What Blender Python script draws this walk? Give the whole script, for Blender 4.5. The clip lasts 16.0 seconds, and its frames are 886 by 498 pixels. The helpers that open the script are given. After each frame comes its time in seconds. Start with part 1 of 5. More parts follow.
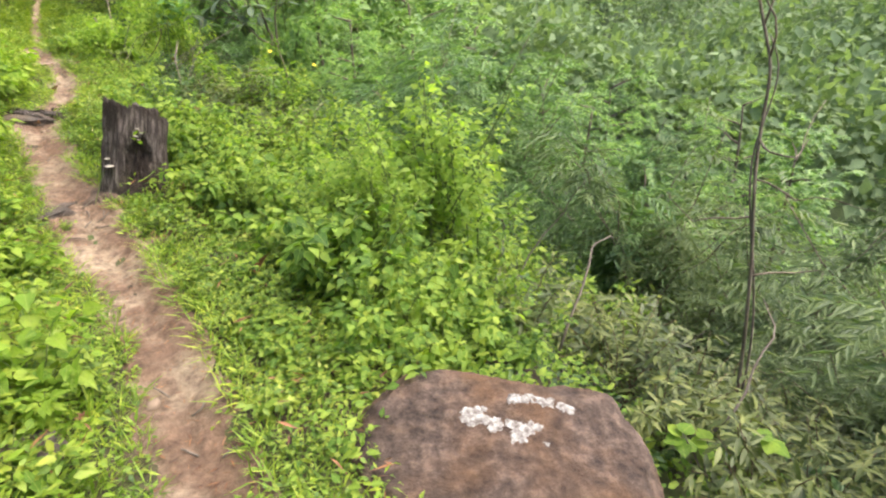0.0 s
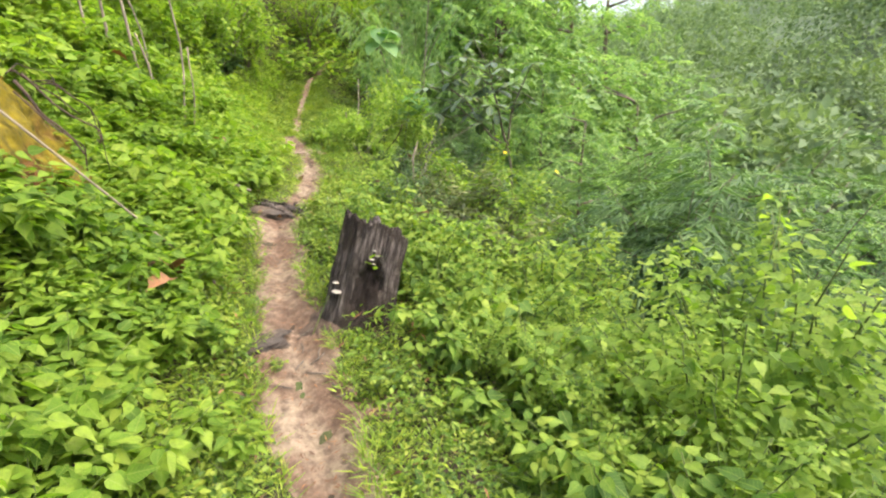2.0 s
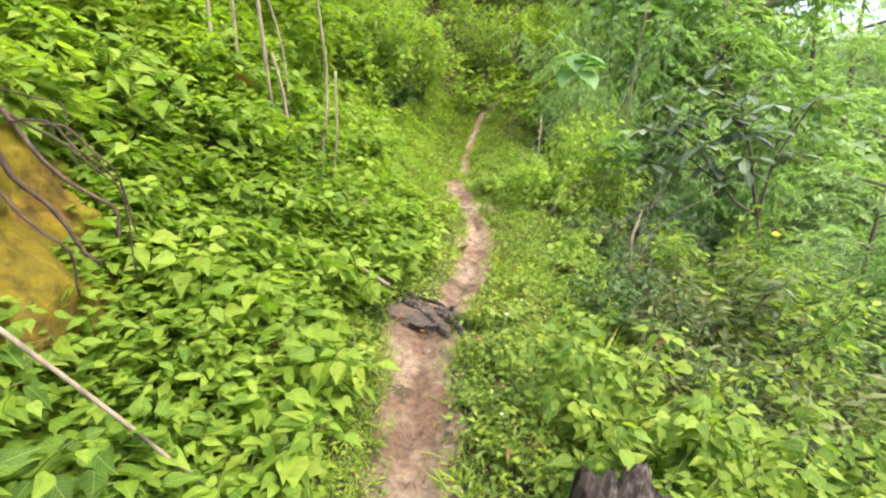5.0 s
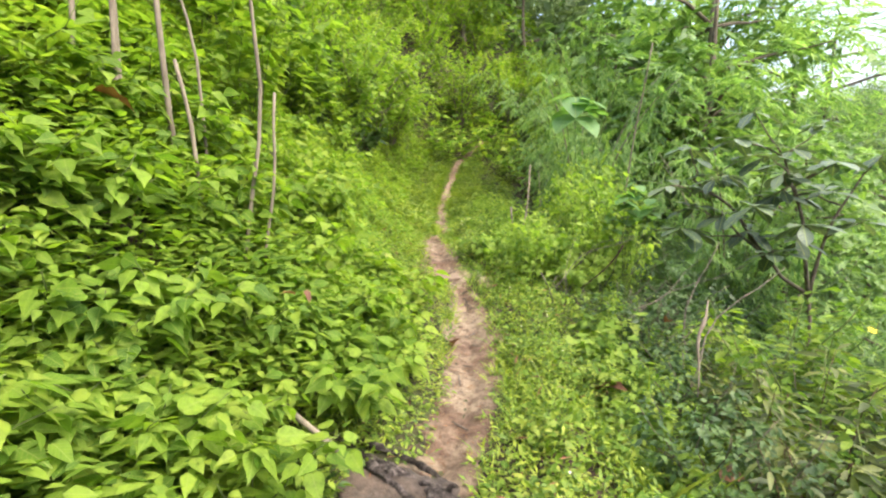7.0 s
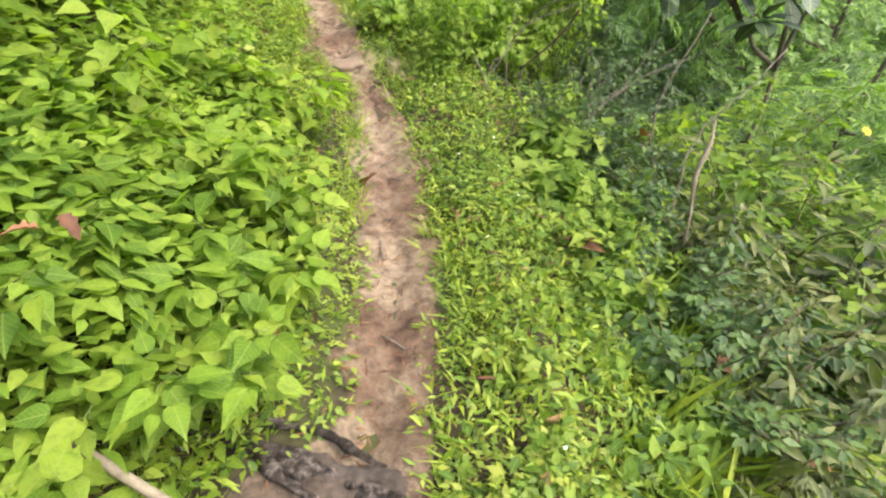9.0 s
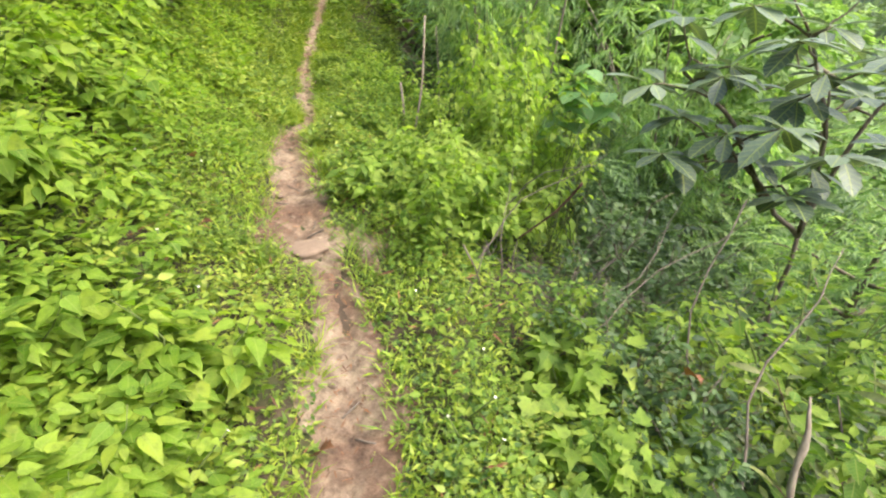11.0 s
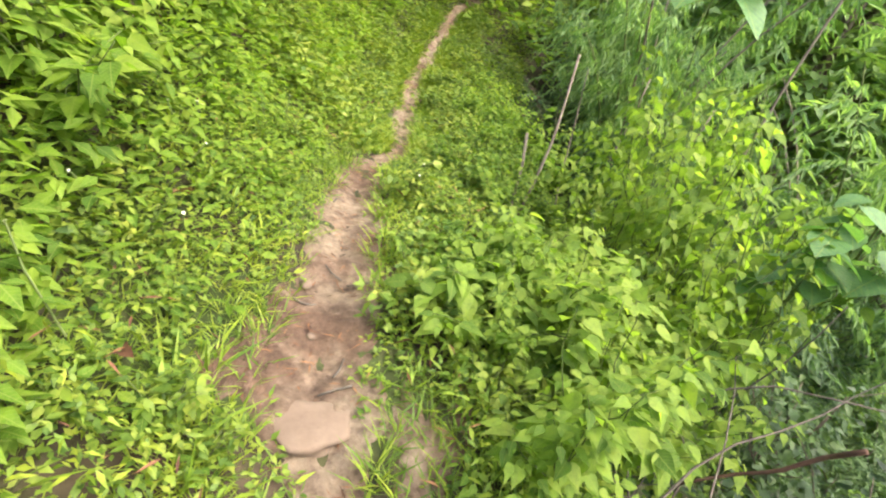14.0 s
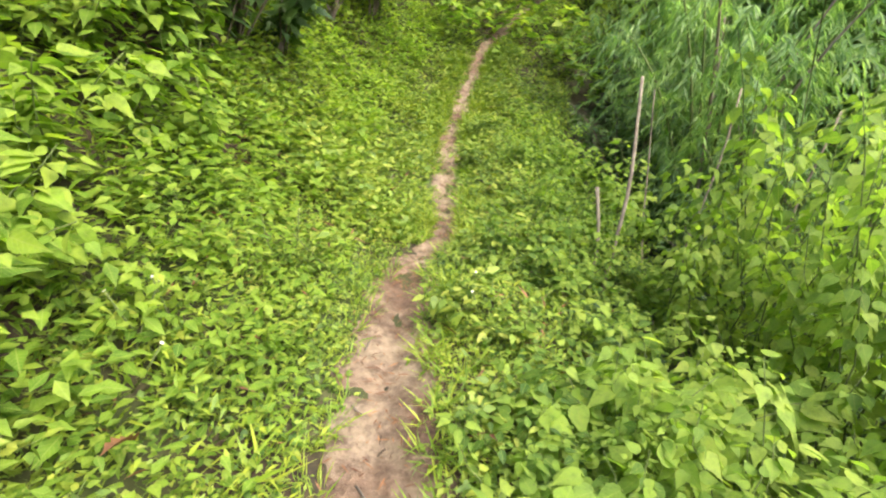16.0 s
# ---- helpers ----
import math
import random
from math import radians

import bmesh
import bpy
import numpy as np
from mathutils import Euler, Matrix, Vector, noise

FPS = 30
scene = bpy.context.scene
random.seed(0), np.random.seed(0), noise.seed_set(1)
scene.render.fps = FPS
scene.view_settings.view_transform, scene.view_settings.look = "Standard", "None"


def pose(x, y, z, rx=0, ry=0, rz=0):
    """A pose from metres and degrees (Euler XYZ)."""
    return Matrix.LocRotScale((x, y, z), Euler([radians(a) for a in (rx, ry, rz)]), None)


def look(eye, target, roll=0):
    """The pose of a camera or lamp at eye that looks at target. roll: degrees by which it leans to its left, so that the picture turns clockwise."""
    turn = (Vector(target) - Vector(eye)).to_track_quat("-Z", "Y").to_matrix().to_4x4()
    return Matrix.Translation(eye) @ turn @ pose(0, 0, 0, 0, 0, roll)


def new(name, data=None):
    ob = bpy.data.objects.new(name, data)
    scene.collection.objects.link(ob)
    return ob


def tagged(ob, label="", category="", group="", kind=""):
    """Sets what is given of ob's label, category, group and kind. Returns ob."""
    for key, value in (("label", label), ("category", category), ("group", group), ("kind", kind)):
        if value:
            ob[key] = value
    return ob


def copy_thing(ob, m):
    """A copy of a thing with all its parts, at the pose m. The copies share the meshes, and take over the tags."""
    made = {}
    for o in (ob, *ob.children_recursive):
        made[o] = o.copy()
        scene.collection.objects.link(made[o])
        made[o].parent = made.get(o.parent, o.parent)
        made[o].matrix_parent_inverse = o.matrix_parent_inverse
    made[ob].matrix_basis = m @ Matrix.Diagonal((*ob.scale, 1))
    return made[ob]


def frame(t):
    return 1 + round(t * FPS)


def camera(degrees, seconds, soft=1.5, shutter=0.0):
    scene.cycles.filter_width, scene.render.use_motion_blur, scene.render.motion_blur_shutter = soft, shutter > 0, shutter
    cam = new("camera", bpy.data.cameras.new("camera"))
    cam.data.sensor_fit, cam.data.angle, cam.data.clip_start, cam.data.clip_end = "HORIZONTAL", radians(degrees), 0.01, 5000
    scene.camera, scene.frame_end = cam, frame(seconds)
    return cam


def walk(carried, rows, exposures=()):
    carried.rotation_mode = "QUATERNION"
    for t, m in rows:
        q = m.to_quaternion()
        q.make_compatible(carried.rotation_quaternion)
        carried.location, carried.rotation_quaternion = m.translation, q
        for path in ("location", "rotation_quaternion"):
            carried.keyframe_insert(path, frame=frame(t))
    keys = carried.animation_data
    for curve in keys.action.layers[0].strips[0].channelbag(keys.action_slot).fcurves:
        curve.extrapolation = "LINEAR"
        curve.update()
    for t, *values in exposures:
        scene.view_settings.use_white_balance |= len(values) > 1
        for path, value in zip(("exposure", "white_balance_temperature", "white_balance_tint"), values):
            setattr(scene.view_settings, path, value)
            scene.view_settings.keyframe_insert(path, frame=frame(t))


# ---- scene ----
cam = camera(82.7, 16.0, soft=2.2)
PATH = [
    (0, (0.391, 0.909, 0.021), (1.45, 2.312, -0.932), -4.1),
    (0.5, (0.406, 1.244, 0.012), (1.339, 2.785, -0.857), -4.3),
    (1, (0.401, 1.608, 0.052), (1.331, 3.191, -0.742), -4.4),
    (1.5, (0.431, 1.945, 0.068), (1.18, 3.642, -0.68), -4.0),
    (2, (0.471, 2.333, 0.077), (1.021, 4.158, -0.531), -3.5),
    (2.5, (0.498, 2.656, 0.126), (0.944, 4.517, -0.456), -3.7),
    (3, (0.484, 2.997, 0.103), (0.852, 4.878, -0.469), -3.9),
    (3.5, (0.472, 3.308, 0.125), (0.752, 5.192, -0.487), -3.3),
    (4, (0.489, 3.615, 0.113), (0.748, 5.5, -0.502), -3.1),
    (4.5, (0.515, 3.995, 0.145), (0.527, 5.918, -0.405), -1.9),
    (4.7, (0.513, 4.154, 0.183), (0.485, 6.087, -0.329), -2.1),
    (6.8, (0.399, 5.504, 0.183), (0.5, 7.478, -0.123), -0.6),
    (7, (0.394, 5.654, 0.217), (0.507, 7.629, -0.076), -0.4),
    (7.5, (0.385, 5.96, 0.296), (0.615, 7.898, -0.139), 1.0),
    (8, (0.377, 6.231, 0.265), (0.731, 7.915, -0.755), 2.6),
    (8.2, (0.387, 6.335, 0.252), (0.748, 7.966, -0.848), 1.9),
    (10.3, (0.589, 7.27, 0.469), (1.088, 8.779, -0.745), 2.6),
    (10.5, (0.61, 7.366, 0.495), (1.114, 8.94, -0.631), 3.6),
    (11, (0.682, 7.567, 0.524), (1.201, 9.28, -0.367), 1.2),
    (11.5, (0.741, 7.861, 0.45), (1.332, 9.697, -0.078), 0.8),
    (12, (0.809, 8.183, 0.391), (1.341, 10.08, 0.052), -4.5),
    (12.5, (0.804, 8.517, 0.369), (1.053, 10.47, 0.022), -3.4),
    (13, (0.747, 8.753, 0.388), (0.752, 10.674, -0.169), 0.0),
    (13.5, (0.76, 8.919, 0.424), (0.946, 10.803, -0.22), 5.2),
    (14, (0.772, 9.029, 0.432), (1.053, 10.824, -0.404), 13.6),
    (14.5, (0.777, 9.151, 0.429), (1.059, 10.936, -0.427), 14.1),
    (15, (0.812, 9.366, 0.453), (0.91, 11.195, -0.351), 8.9),
    (15.5, (0.837, 9.617, 0.532), (0.842, 11.464, -0.234), 4.2),
    (16, (0.824, 9.849, 0.543), (0.843, 11.7, -0.214), 0.8),
]
walk(cam, [(t, look(eye, target, roll)) for t, eye, target, roll in PATH], exposures=[(0, 2.15), (3.4, 2.14), (4.3, 2.24), (7.0, 2.14), (8.0, 2.06), (10.4, 2.08), (11.4, 2.25), (12.2, 2.2), (13.0, 2.15), (14.2, 2.29), (16.0, 2.3)])

# ---- world and light: bright overcast noon ----
world = bpy.data.worlds.new("sky")
scene.world = world
world.use_nodes = True
wn = world.node_tree
sky = wn.nodes.new("ShaderNodeTexSky")
sky.sky_type = "NISHITA"
sky.sun_disc = False
sky.sun_elevation = radians(58)
sky.sun_rotation = radians(120)
sky.air_density = 1.0
sky.dust_density = 6.0
sky.ozone_density = 0.6
wn.links.new(sky.outputs["Color"], wn.nodes["Background"].inputs["Color"])
wn.nodes["Background"].inputs["Strength"].default_value = 0.15
sun = new("sun", bpy.data.lights.new("sun", "SUN"))
sun.data.energy, sun.data.angle, sun.data.color = 0.9, radians(50), (1.0, 0.97, 0.9)
sun.matrix_world = look((0, 0, 0), (math.sin(radians(120)) * -0.53, math.cos(radians(120)) * -0.53, -0.85))

rng = np.random.default_rng(11)


# ---- materials ----
def nodes_of(name):
    m = bpy.data.materials.new(name)
    m.use_nodes = True
    t = m.node_tree
    t.nodes.clear()
    out = t.nodes.new("ShaderNodeOutputMaterial")
    return m, t, out


def node(t, kind, **values):
    n = t.nodes.new(kind)
    for k, v in values.items():
        n.inputs[k.replace("_", " ")].default_value = v
    return n


def ramp(t, source, stops):
    r = t.nodes.new("ShaderNodeValToRGB")
    els = r.color_ramp.elements
    while len(els) < len(stops):
        els.new(0.5)
    for e, (p, c) in zip(els, stops):
        e.position, e.color = p, (*c, 1)
    t.links.new(source, r.inputs["Fac"])
    return r.outputs["Color"]


def leaf_mat(name, colours, translucency=0.4, rough=0.5, patch=1.2, gloss=0.35, veins=False):
    """Leaf blades: each blade its own tone, patches over the ground, light passing through."""
    m, t, out = nodes_of(name)
    geo = t.nodes.new("ShaderNodeNewGeometry")
    info = t.nodes.new("ShaderNodeObjectInfo")
    add = t.nodes.new("ShaderNodeMath")
    add.operation = "ADD"
    t.links.new(geo.outputs["Random Per Island"], add.inputs[0])
    t.links.new(info.outputs["Random"], add.inputs[1])
    fr = t.nodes.new("ShaderNodeMath")
    fr.operation = "FRACT"
    t.links.new(add.outputs[0], fr.inputs[0])
    tex = node(t, "ShaderNodeTexNoise", Scale=patch, Detail=3.0)
    t.links.new(geo.outputs["Position"], tex.inputs["Vector"])
    mixv = t.nodes.new("ShaderNodeMath")
    mixv.operation = "MULTIPLY_ADD"
    mixv.inputs[1].default_value = 0.7
    t.links.new(fr.outputs[0], mixv.inputs[0])
    t.links.new(tex.outputs["Fac"], mixv.inputs[2])
    sub = t.nodes.new("ShaderNodeMath")
    sub.operation = "SUBTRACT"
    sub.inputs[1].default_value = 0.33
    t.links.new(mixv.outputs[0], sub.inputs[0])
    n = len(colours)
    col = ramp(t, sub.outputs[0], [(0.08 + 0.84 * i / (n - 1), c) for i, c in enumerate(colours)])
    fine = node(t, "ShaderNodeTexNoise", Scale=90.0, Detail=2.0)
    t.links.new(geo.outputs["Position"], fine.inputs["Vector"])
    mottle = node(t, "ShaderNodeTexNoise", Scale=38.0, Detail=5.0, Roughness=0.7)
    t.links.new(geo.outputs["Position"], mottle.inputs["Vector"])
    tone = t.nodes.new("ShaderNodeMixRGB")
    tone.blend_type = "MULTIPLY"
    tone.inputs[0].default_value = 1.0
    t.links.new(col, tone.inputs[1])
    t.links.new(ramp(t, mottle.outputs["Fac"], [(0.3, (0.62, 0.66, 0.7)), (0.5, (1, 1, 1)), (0.7, (1.18, 1.12, 0.9))]), tone.inputs[2])
    col = tone.outputs[0]
    bump = node(t, "ShaderNodeBump", Strength=0.5, Distance=0.006)
    t.links.new(fine.outputs["Fac"], bump.inputs["Height"])
    if veins:
        uv = t.nodes.new("ShaderNodeTexCoord")
        sep = t.nodes.new("ShaderNodeSeparateXYZ")
        t.links.new(uv.outputs["UV"], sep.inputs[0])

        def calc(op, a, c=None):
            k = t.nodes.new("ShaderNodeMath")
            k.operation = op
            for slot, v in zip(k.inputs, (a, c)):
                if isinstance(v, (int, float)):
                    slot.default_value = v
                elif v is not None:
                    t.links.new(v, slot)
            return k.outputs[0]

        side = calc("ABSOLUTE", sep.outputs["X"])
        rib = calc("LESS_THAN", side, 0.014)
        slant = calc("SINE", calc("MULTIPLY", calc("SUBTRACT", sep.outputs["Y"], calc("MULTIPLY", side, 0.9)), 48.0))
        lines = calc("MAXIMUM", rib, calc("MULTIPLY", calc("POWER", calc("MAXIMUM", slant, 0.0), 8.0), 0.6))
        light = t.nodes.new("ShaderNodeMixRGB")
        light.blend_type = "MIX"
        light.inputs[2].default_value = (0.3, 0.36, 0.09, 1)
        t.links.new(calc("MULTIPLY", lines, 0.55), light.inputs[0])
        t.links.new(col, light.inputs[1])
        col = light.outputs[0]
        vb = node(t, "ShaderNodeBump", Strength=0.5, Distance=0.004)
        vb.invert = True
        t.links.new(lines, vb.inputs["Height"])
        t.links.new(vb.outputs[0], bump.inputs["Normal"])
    p = node(t, "ShaderNodeBsdfPrincipled", Roughness=rough, Specular_IOR_Level=gloss)
    t.links.new(col, p.inputs["Base Color"])
    t.links.new(bump.outputs[0], p.inputs["Normal"])
    tr = t.nodes.new("ShaderNodeBsdfTranslucent")
    warm = t.nodes.new("ShaderNodeMixRGB")
    warm.blend_type = "MULTIPLY"
    warm.inputs[0].default_value = 1.0
    warm.inputs[2].default_value = (1.0, 1.12, 0.45, 1)
    t.links.new(col, warm.inputs[1])
    t.links.new(warm.outputs[0], tr.inputs["Color"])
    mix = t.nodes.new("ShaderNodeMixShader")
    mix.inputs[0].default_value = translucency
    t.links.new(p.outputs[0], mix.inputs[1])
    t.links.new(tr.outputs[0], mix.inputs[2])
    t.links.new(mix.outputs[0], out.inputs[0])
    return m


def rough_mat(name, stops, scale, rough=0.9, bump=0.5, dist=0.02, stops2=None, scale2=1.5, stretch=(1, 1, 1), fac=(0.42, 0.62), turf=None):
    """Earth, stone, bark: grain at one scale, stains or moss at another, and relief."""
    m, t, out = nodes_of(name)
    tc = t.nodes.new("ShaderNodeTexCoord")
    mp = t.nodes.new("ShaderNodeMapping")
    mp.inputs["Scale"].default_value = stretch
    t.links.new(tc.outputs["Object"], mp.inputs["Vector"])
    a = node(t, "ShaderNodeTexNoise", Scale=scale, Detail=8.0, Roughness=0.68)
    t.links.new(mp.outputs[0], a.inputs["Vector"])
    col = ramp(t, a.outputs["Fac"], stops)
    if stops2:
        b = node(t, "ShaderNodeTexNoise", Scale=scale2, Detail=5.0, Roughness=0.62)
        t.links.new(tc.outputs["Object"], b.inputs["Vector"])
        mask = ramp(t, b.outputs["Fac"], [(fac[0], (0, 0, 0)), (fac[1], (1, 1, 1))])
        col2 = ramp(t, a.outputs["Fac"], stops2)
        mx = t.nodes.new("ShaderNodeMixRGB")
        t.links.new(mask, mx.inputs[0])
        t.links.new(col, mx.inputs[1])
        t.links.new(col2, mx.inputs[2])
        col = mx.outputs[0]
    if turf:
        sep = t.nodes.new("ShaderNodeSeparateXYZ")
        t.links.new(tc.outputs["Object"], sep.inputs[0])
        away = t.nodes.new("ShaderNodeMapRange")
        away.inputs["From Min"].default_value, away.inputs["From Max"].default_value = 3.0, 8.0
        ab = t.nodes.new("ShaderNodeMath")
        ab.operation = "ABSOLUTE"
        t.links.new(sep.outputs["X"], ab.inputs[0])
        t.links.new(ab.outputs[0], away.inputs["Value"])
        mg = t.nodes.new("ShaderNodeMixRGB")
        t.links.new(away.outputs[0], mg.inputs[0])
        t.links.new(col, mg.inputs[1])
        t.links.new(ramp(t, a.outputs["Fac"], turf), mg.inputs[2])
        col = mg.outputs[0]
    p = node(t, "ShaderNodeBsdfPrincipled", Roughness=rough, Specular_IOR_Level=0.25)
    t.links.new(col, p.inputs["Base Color"])
    f = node(t, "ShaderNodeTexNoise", Scale=scale * 3, Detail=6.0, Roughness=0.7)
    t.links.new(mp.outputs[0], f.inputs["Vector"])
    b1 = node(t, "ShaderNodeBump", Strength=bump, Distance=dist)
    t.links.new(a.outputs["Fac"], b1.inputs["Height"])
    b2 = node(t, "ShaderNodeBump", Strength=bump, Distance=dist * 0.45)
    t.links.new(f.outputs["Fac"], b2.inputs["Height"])
    t.links.new(b1.outputs[0], b2.inputs["Normal"])
    t.links.new(b2.outputs[0], p.inputs["Normal"])
    t.links.new(p.outputs[0], out.inputs[0])
    return m


M_SOIL = rough_mat("soil", [(0.3, (0.02, 0.015, 0.01)), (0.7, (0.075, 0.052, 0.032))], 9, stops2=[(0.3, (0.02, 0.032, 0.008)), (0.7, (0.055, 0.075, 0.016))], scale2=1.3, turf=[(0.3, (0.03, 0.05, 0.02)), (0.7, (0.085, 0.12, 0.05))])
M_PATH = rough_mat("trodden_earth", [(0.3, (0.075, 0.05, 0.034)), (0.46, (0.19, 0.142, 0.098)), (0.7, (0.33, 0.262, 0.185))], 16, bump=1.0, dist=0.03,
                   stops2=[(0.3, (0.05, 0.03, 0.02)), (0.7, (0.19, 0.12, 0.078))], scale2=2.2, fac=(0.38, 0.56))
M_DARK_EARTH = rough_mat("dark_brown_earth", [(0.3, (0.032, 0.022, 0.017)), (0.7, (0.12, 0.082, 0.058))], 14, bump=1.0, dist=0.03)
M_BOULDER = rough_mat("weathered_sandstone", [(0.34, (0.017, 0.012, 0.010)), (0.5, (0.058, 0.040, 0.031)), (0.66, (0.125, 0.088, 0.07))], 15, bump=0.9, dist=0.03,
                      stops2=[(0.3, (0.04, 0.022, 0.013)), (0.7, (0.11, 0.062, 0.033))], scale2=2.4)
M_MOSSROCK = rough_mat("mossy_orange_rock", [(0.32, (0.045, 0.02, 0.008)), (0.68, (0.20, 0.09, 0.022))], 16, bump=1.0, dist=0.04,
                       stops2=[(0.32, (0.07, 0.056, 0.004)), (0.68, (0.25, 0.19, 0.008))], scale2=1.7, fac=(0.38, 0.52))
M_SLAB = rough_mat("dark_slab_stone", [(0.32, (0.03, 0.022, 0.017)), (0.66, (0.15, 0.112, 0.084))], 14, bump=1.0, dist=0.03,
                   stops2=[(0.3, (0.02, 0.016, 0.014)), (0.7, (0.085, 0.07, 0.06))], scale2=6.0)
M_PALESTONE = rough_mat("pale_path_stone", [(0.3, (0.12, 0.085, 0.06)), (0.7, (0.17, 0.125, 0.09))], 14, bump=0.4, dist=0.008)
M_STUMP = rough_mat("weathered_stump_wood", [(0.34, (0.012, 0.009, 0.008)), (0.48, (0.062, 0.049, 0.043)), (0.62, (0.20, 0.168, 0.15)), (0.72, (0.30, 0.26, 0.235))], 13, bump=1.0, dist=0.04, stretch=(4, 4, 0.5),
                    stops2=[(0.3, (0.02, 0.016, 0.013)), (0.7, (0.055, 0.04, 0.03))], scale2=3.0, fac=(0.44, 0.54))
M_HOLLOW = rough_mat("dark_hollow_wood", [(0.35, (0.008, 0.006, 0.005)), (0.6, (0.045, 0.032, 0.025)), (0.72, (0.10, 0.078, 0.062))], 22, bump=1.0, dist=0.04, stretch=(2, 2, 0.8))
M_BARK = rough_mat("grey_bark", [(0.3, (0.05, 0.038, 0.026)), (0.7, (0.19, 0.155, 0.115))], 12, bump=0.6, dist=0.01, stretch=(3, 3, 0.7))
M_STEM = rough_mat("green_stem", [(0.3, (0.05, 0.075, 0.02)), (0.7, (0.13, 0.16, 0.045))], 20, bump=0.2, dist=0.003)
M_DEAD = rough_mat("dead_cane", [(0.3, (0.09, 0.07, 0.05)), (0.7, (0.26, 0.22, 0.165))], 14, bump=0.4, dist=0.004, stretch=(2, 2, 0.4))
M_TWIG = rough_mat("dead_twig", [(0.3, (0.045, 0.036, 0.027)), (0.7, (0.15, 0.125, 0.1))], 16, bump=0.3, dist=0.003)
M_DRYWOOD = rough_mat("reddish_dry_wood", [(0.3, (0.04, 0.02, 0.013)), (0.7, (0.11, 0.06, 0.038))], 14, bump=0.5, dist=0.005, stretch=(2, 2, 0.5))
M_LICHEN = rough_mat("white_lichen", [(0.38, (0.07, 0.058, 0.05)), (0.5, (0.15, 0.14, 0.13)), (0.62, (0.25, 0.24, 0.23))], 45, bump=0.3, dist=0.003)
M_FUNGUS = rough_mat("bracket_fungus", [(0.3, (0.14, 0.12, 0.09)), (0.6, (0.26, 0.24, 0.2))], 25, bump=0.3, dist=0.003)
M_DRYLEAF = leaf_mat("dry_leaf", [(0.06, 0.026, 0.014), (0.14, 0.06, 0.028), (0.25, 0.125, 0.06)], 0.15, 0.7, 3.0)
M_YELLOW = leaf_mat("yellow_petal", [(0.7, 0.5, 0.02), (0.8, 0.62, 0.03)], 0.3, 0.6)
M_WHITE = leaf_mat("white_petal", [(0.75, 0.75, 0.7), (0.85, 0.85, 0.82)], 0.3, 0.6)
M_CREEP = leaf_mat("creeper_leaf", [(0.04, 0.09, 0.014), (0.115, 0.185, 0.022), (0.19, 0.265, 0.034), (0.265, 0.305, 0.046)], 0.42, 0.55, 1.6)
M_BROAD = leaf_mat("broad_leaf", [(0.07, 0.145, 0.018), (0.15, 0.255, 0.026), (0.21, 0.32, 0.036), (0.275, 0.36, 0.05)], 0.56, 0.55, 1.1, 0.22, veins=True)
M_BUSH = leaf_mat("bush_leaf", [(0.05, 0.11, 0.02), (0.115, 0.21, 0.028), (0.2, 0.30, 0.042), (0.28, 0.36, 0.055)], 0.54, 0.55, 1.3, 0.22, veins=True)
# dark green leaves, darkened further to carry the shadow gaps of the ravine slope
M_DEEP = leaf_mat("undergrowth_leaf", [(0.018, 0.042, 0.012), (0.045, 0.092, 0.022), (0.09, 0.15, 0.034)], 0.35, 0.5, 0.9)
M_GRASS = leaf_mat("grass_blade", [(0.07, 0.135, 0.013), (0.16, 0.25, 0.02), (0.29, 0.35, 0.036)], 0.4, 0.5, 1.4)
# bamboo and tree greens lightened and slightly blued to imitate haze
M_BAMBOO = leaf_mat("bamboo_leaf", [(0.10, 0.19, 0.068), (0.20, 0.325, 0.115), (0.31, 0.43, 0.165)], 0.58, 0.45, 0.6)
M_TREE = leaf_mat("tree_leaf", [(0.075, 0.15, 0.046), (0.155, 0.26, 0.075), (0.24, 0.35, 0.11)], 0.46, 0.5, 0.35)
M_FEATHER = leaf_mat("feathery_leaf", [(0.035, 0.062, 0.022), (0.085, 0.13, 0.045), (0.16, 0.21, 0.08)], 0.4, 0.5, 0.7)
M_RAVINE = leaf_mat("ravine_leaf", [(0.03, 0.068, 0.024), (0.08, 0.15, 0.05), (0.155, 0.245, 0.085)], 0.42, 0.5, 0.6)
M_OLIVE = leaf_mat("olive_leaf", [(0.03, 0.045, 0.012), (0.075, 0.10, 0.022), (0.15, 0.17, 0.04)], 0.35, 0.5, 1.5)
M_VINE = leaf_mat("vine_leaf", [(0.09, 0.17, 0.03), (0.19, 0.30, 0.048), (0.27, 0.385, 0.066), (0.33, 0.42, 0.085)], 0.62, 0.55, 1.3, 0.22, veins=True)
M_DARKLEAF = leaf_mat("blue_green_leaf", [(0.04, 0.066, 0.044), (0.075, 0.115, 0.075), (0.14, 0.185, 0.13)], 0.25, 0.42, 1.0, 0.4, veins=True)
M_BIGLEAF = leaf_mat("pale_round_leaf", [(0.10, 0.22, 0.07), (0.17, 0.30, 0.11)], 0.45, 0.45, 1.0, veins=True)
# pale greyed green: distance haze is mixed into this leaf colour
M_FAR = leaf_mat("far_wood_leaf_hazed", [(0.085, 0.13, 0.07), (0.145, 0.20, 0.105), (0.205, 0.27, 0.15)], 0.4, 0.8, 0.05, 0.1)


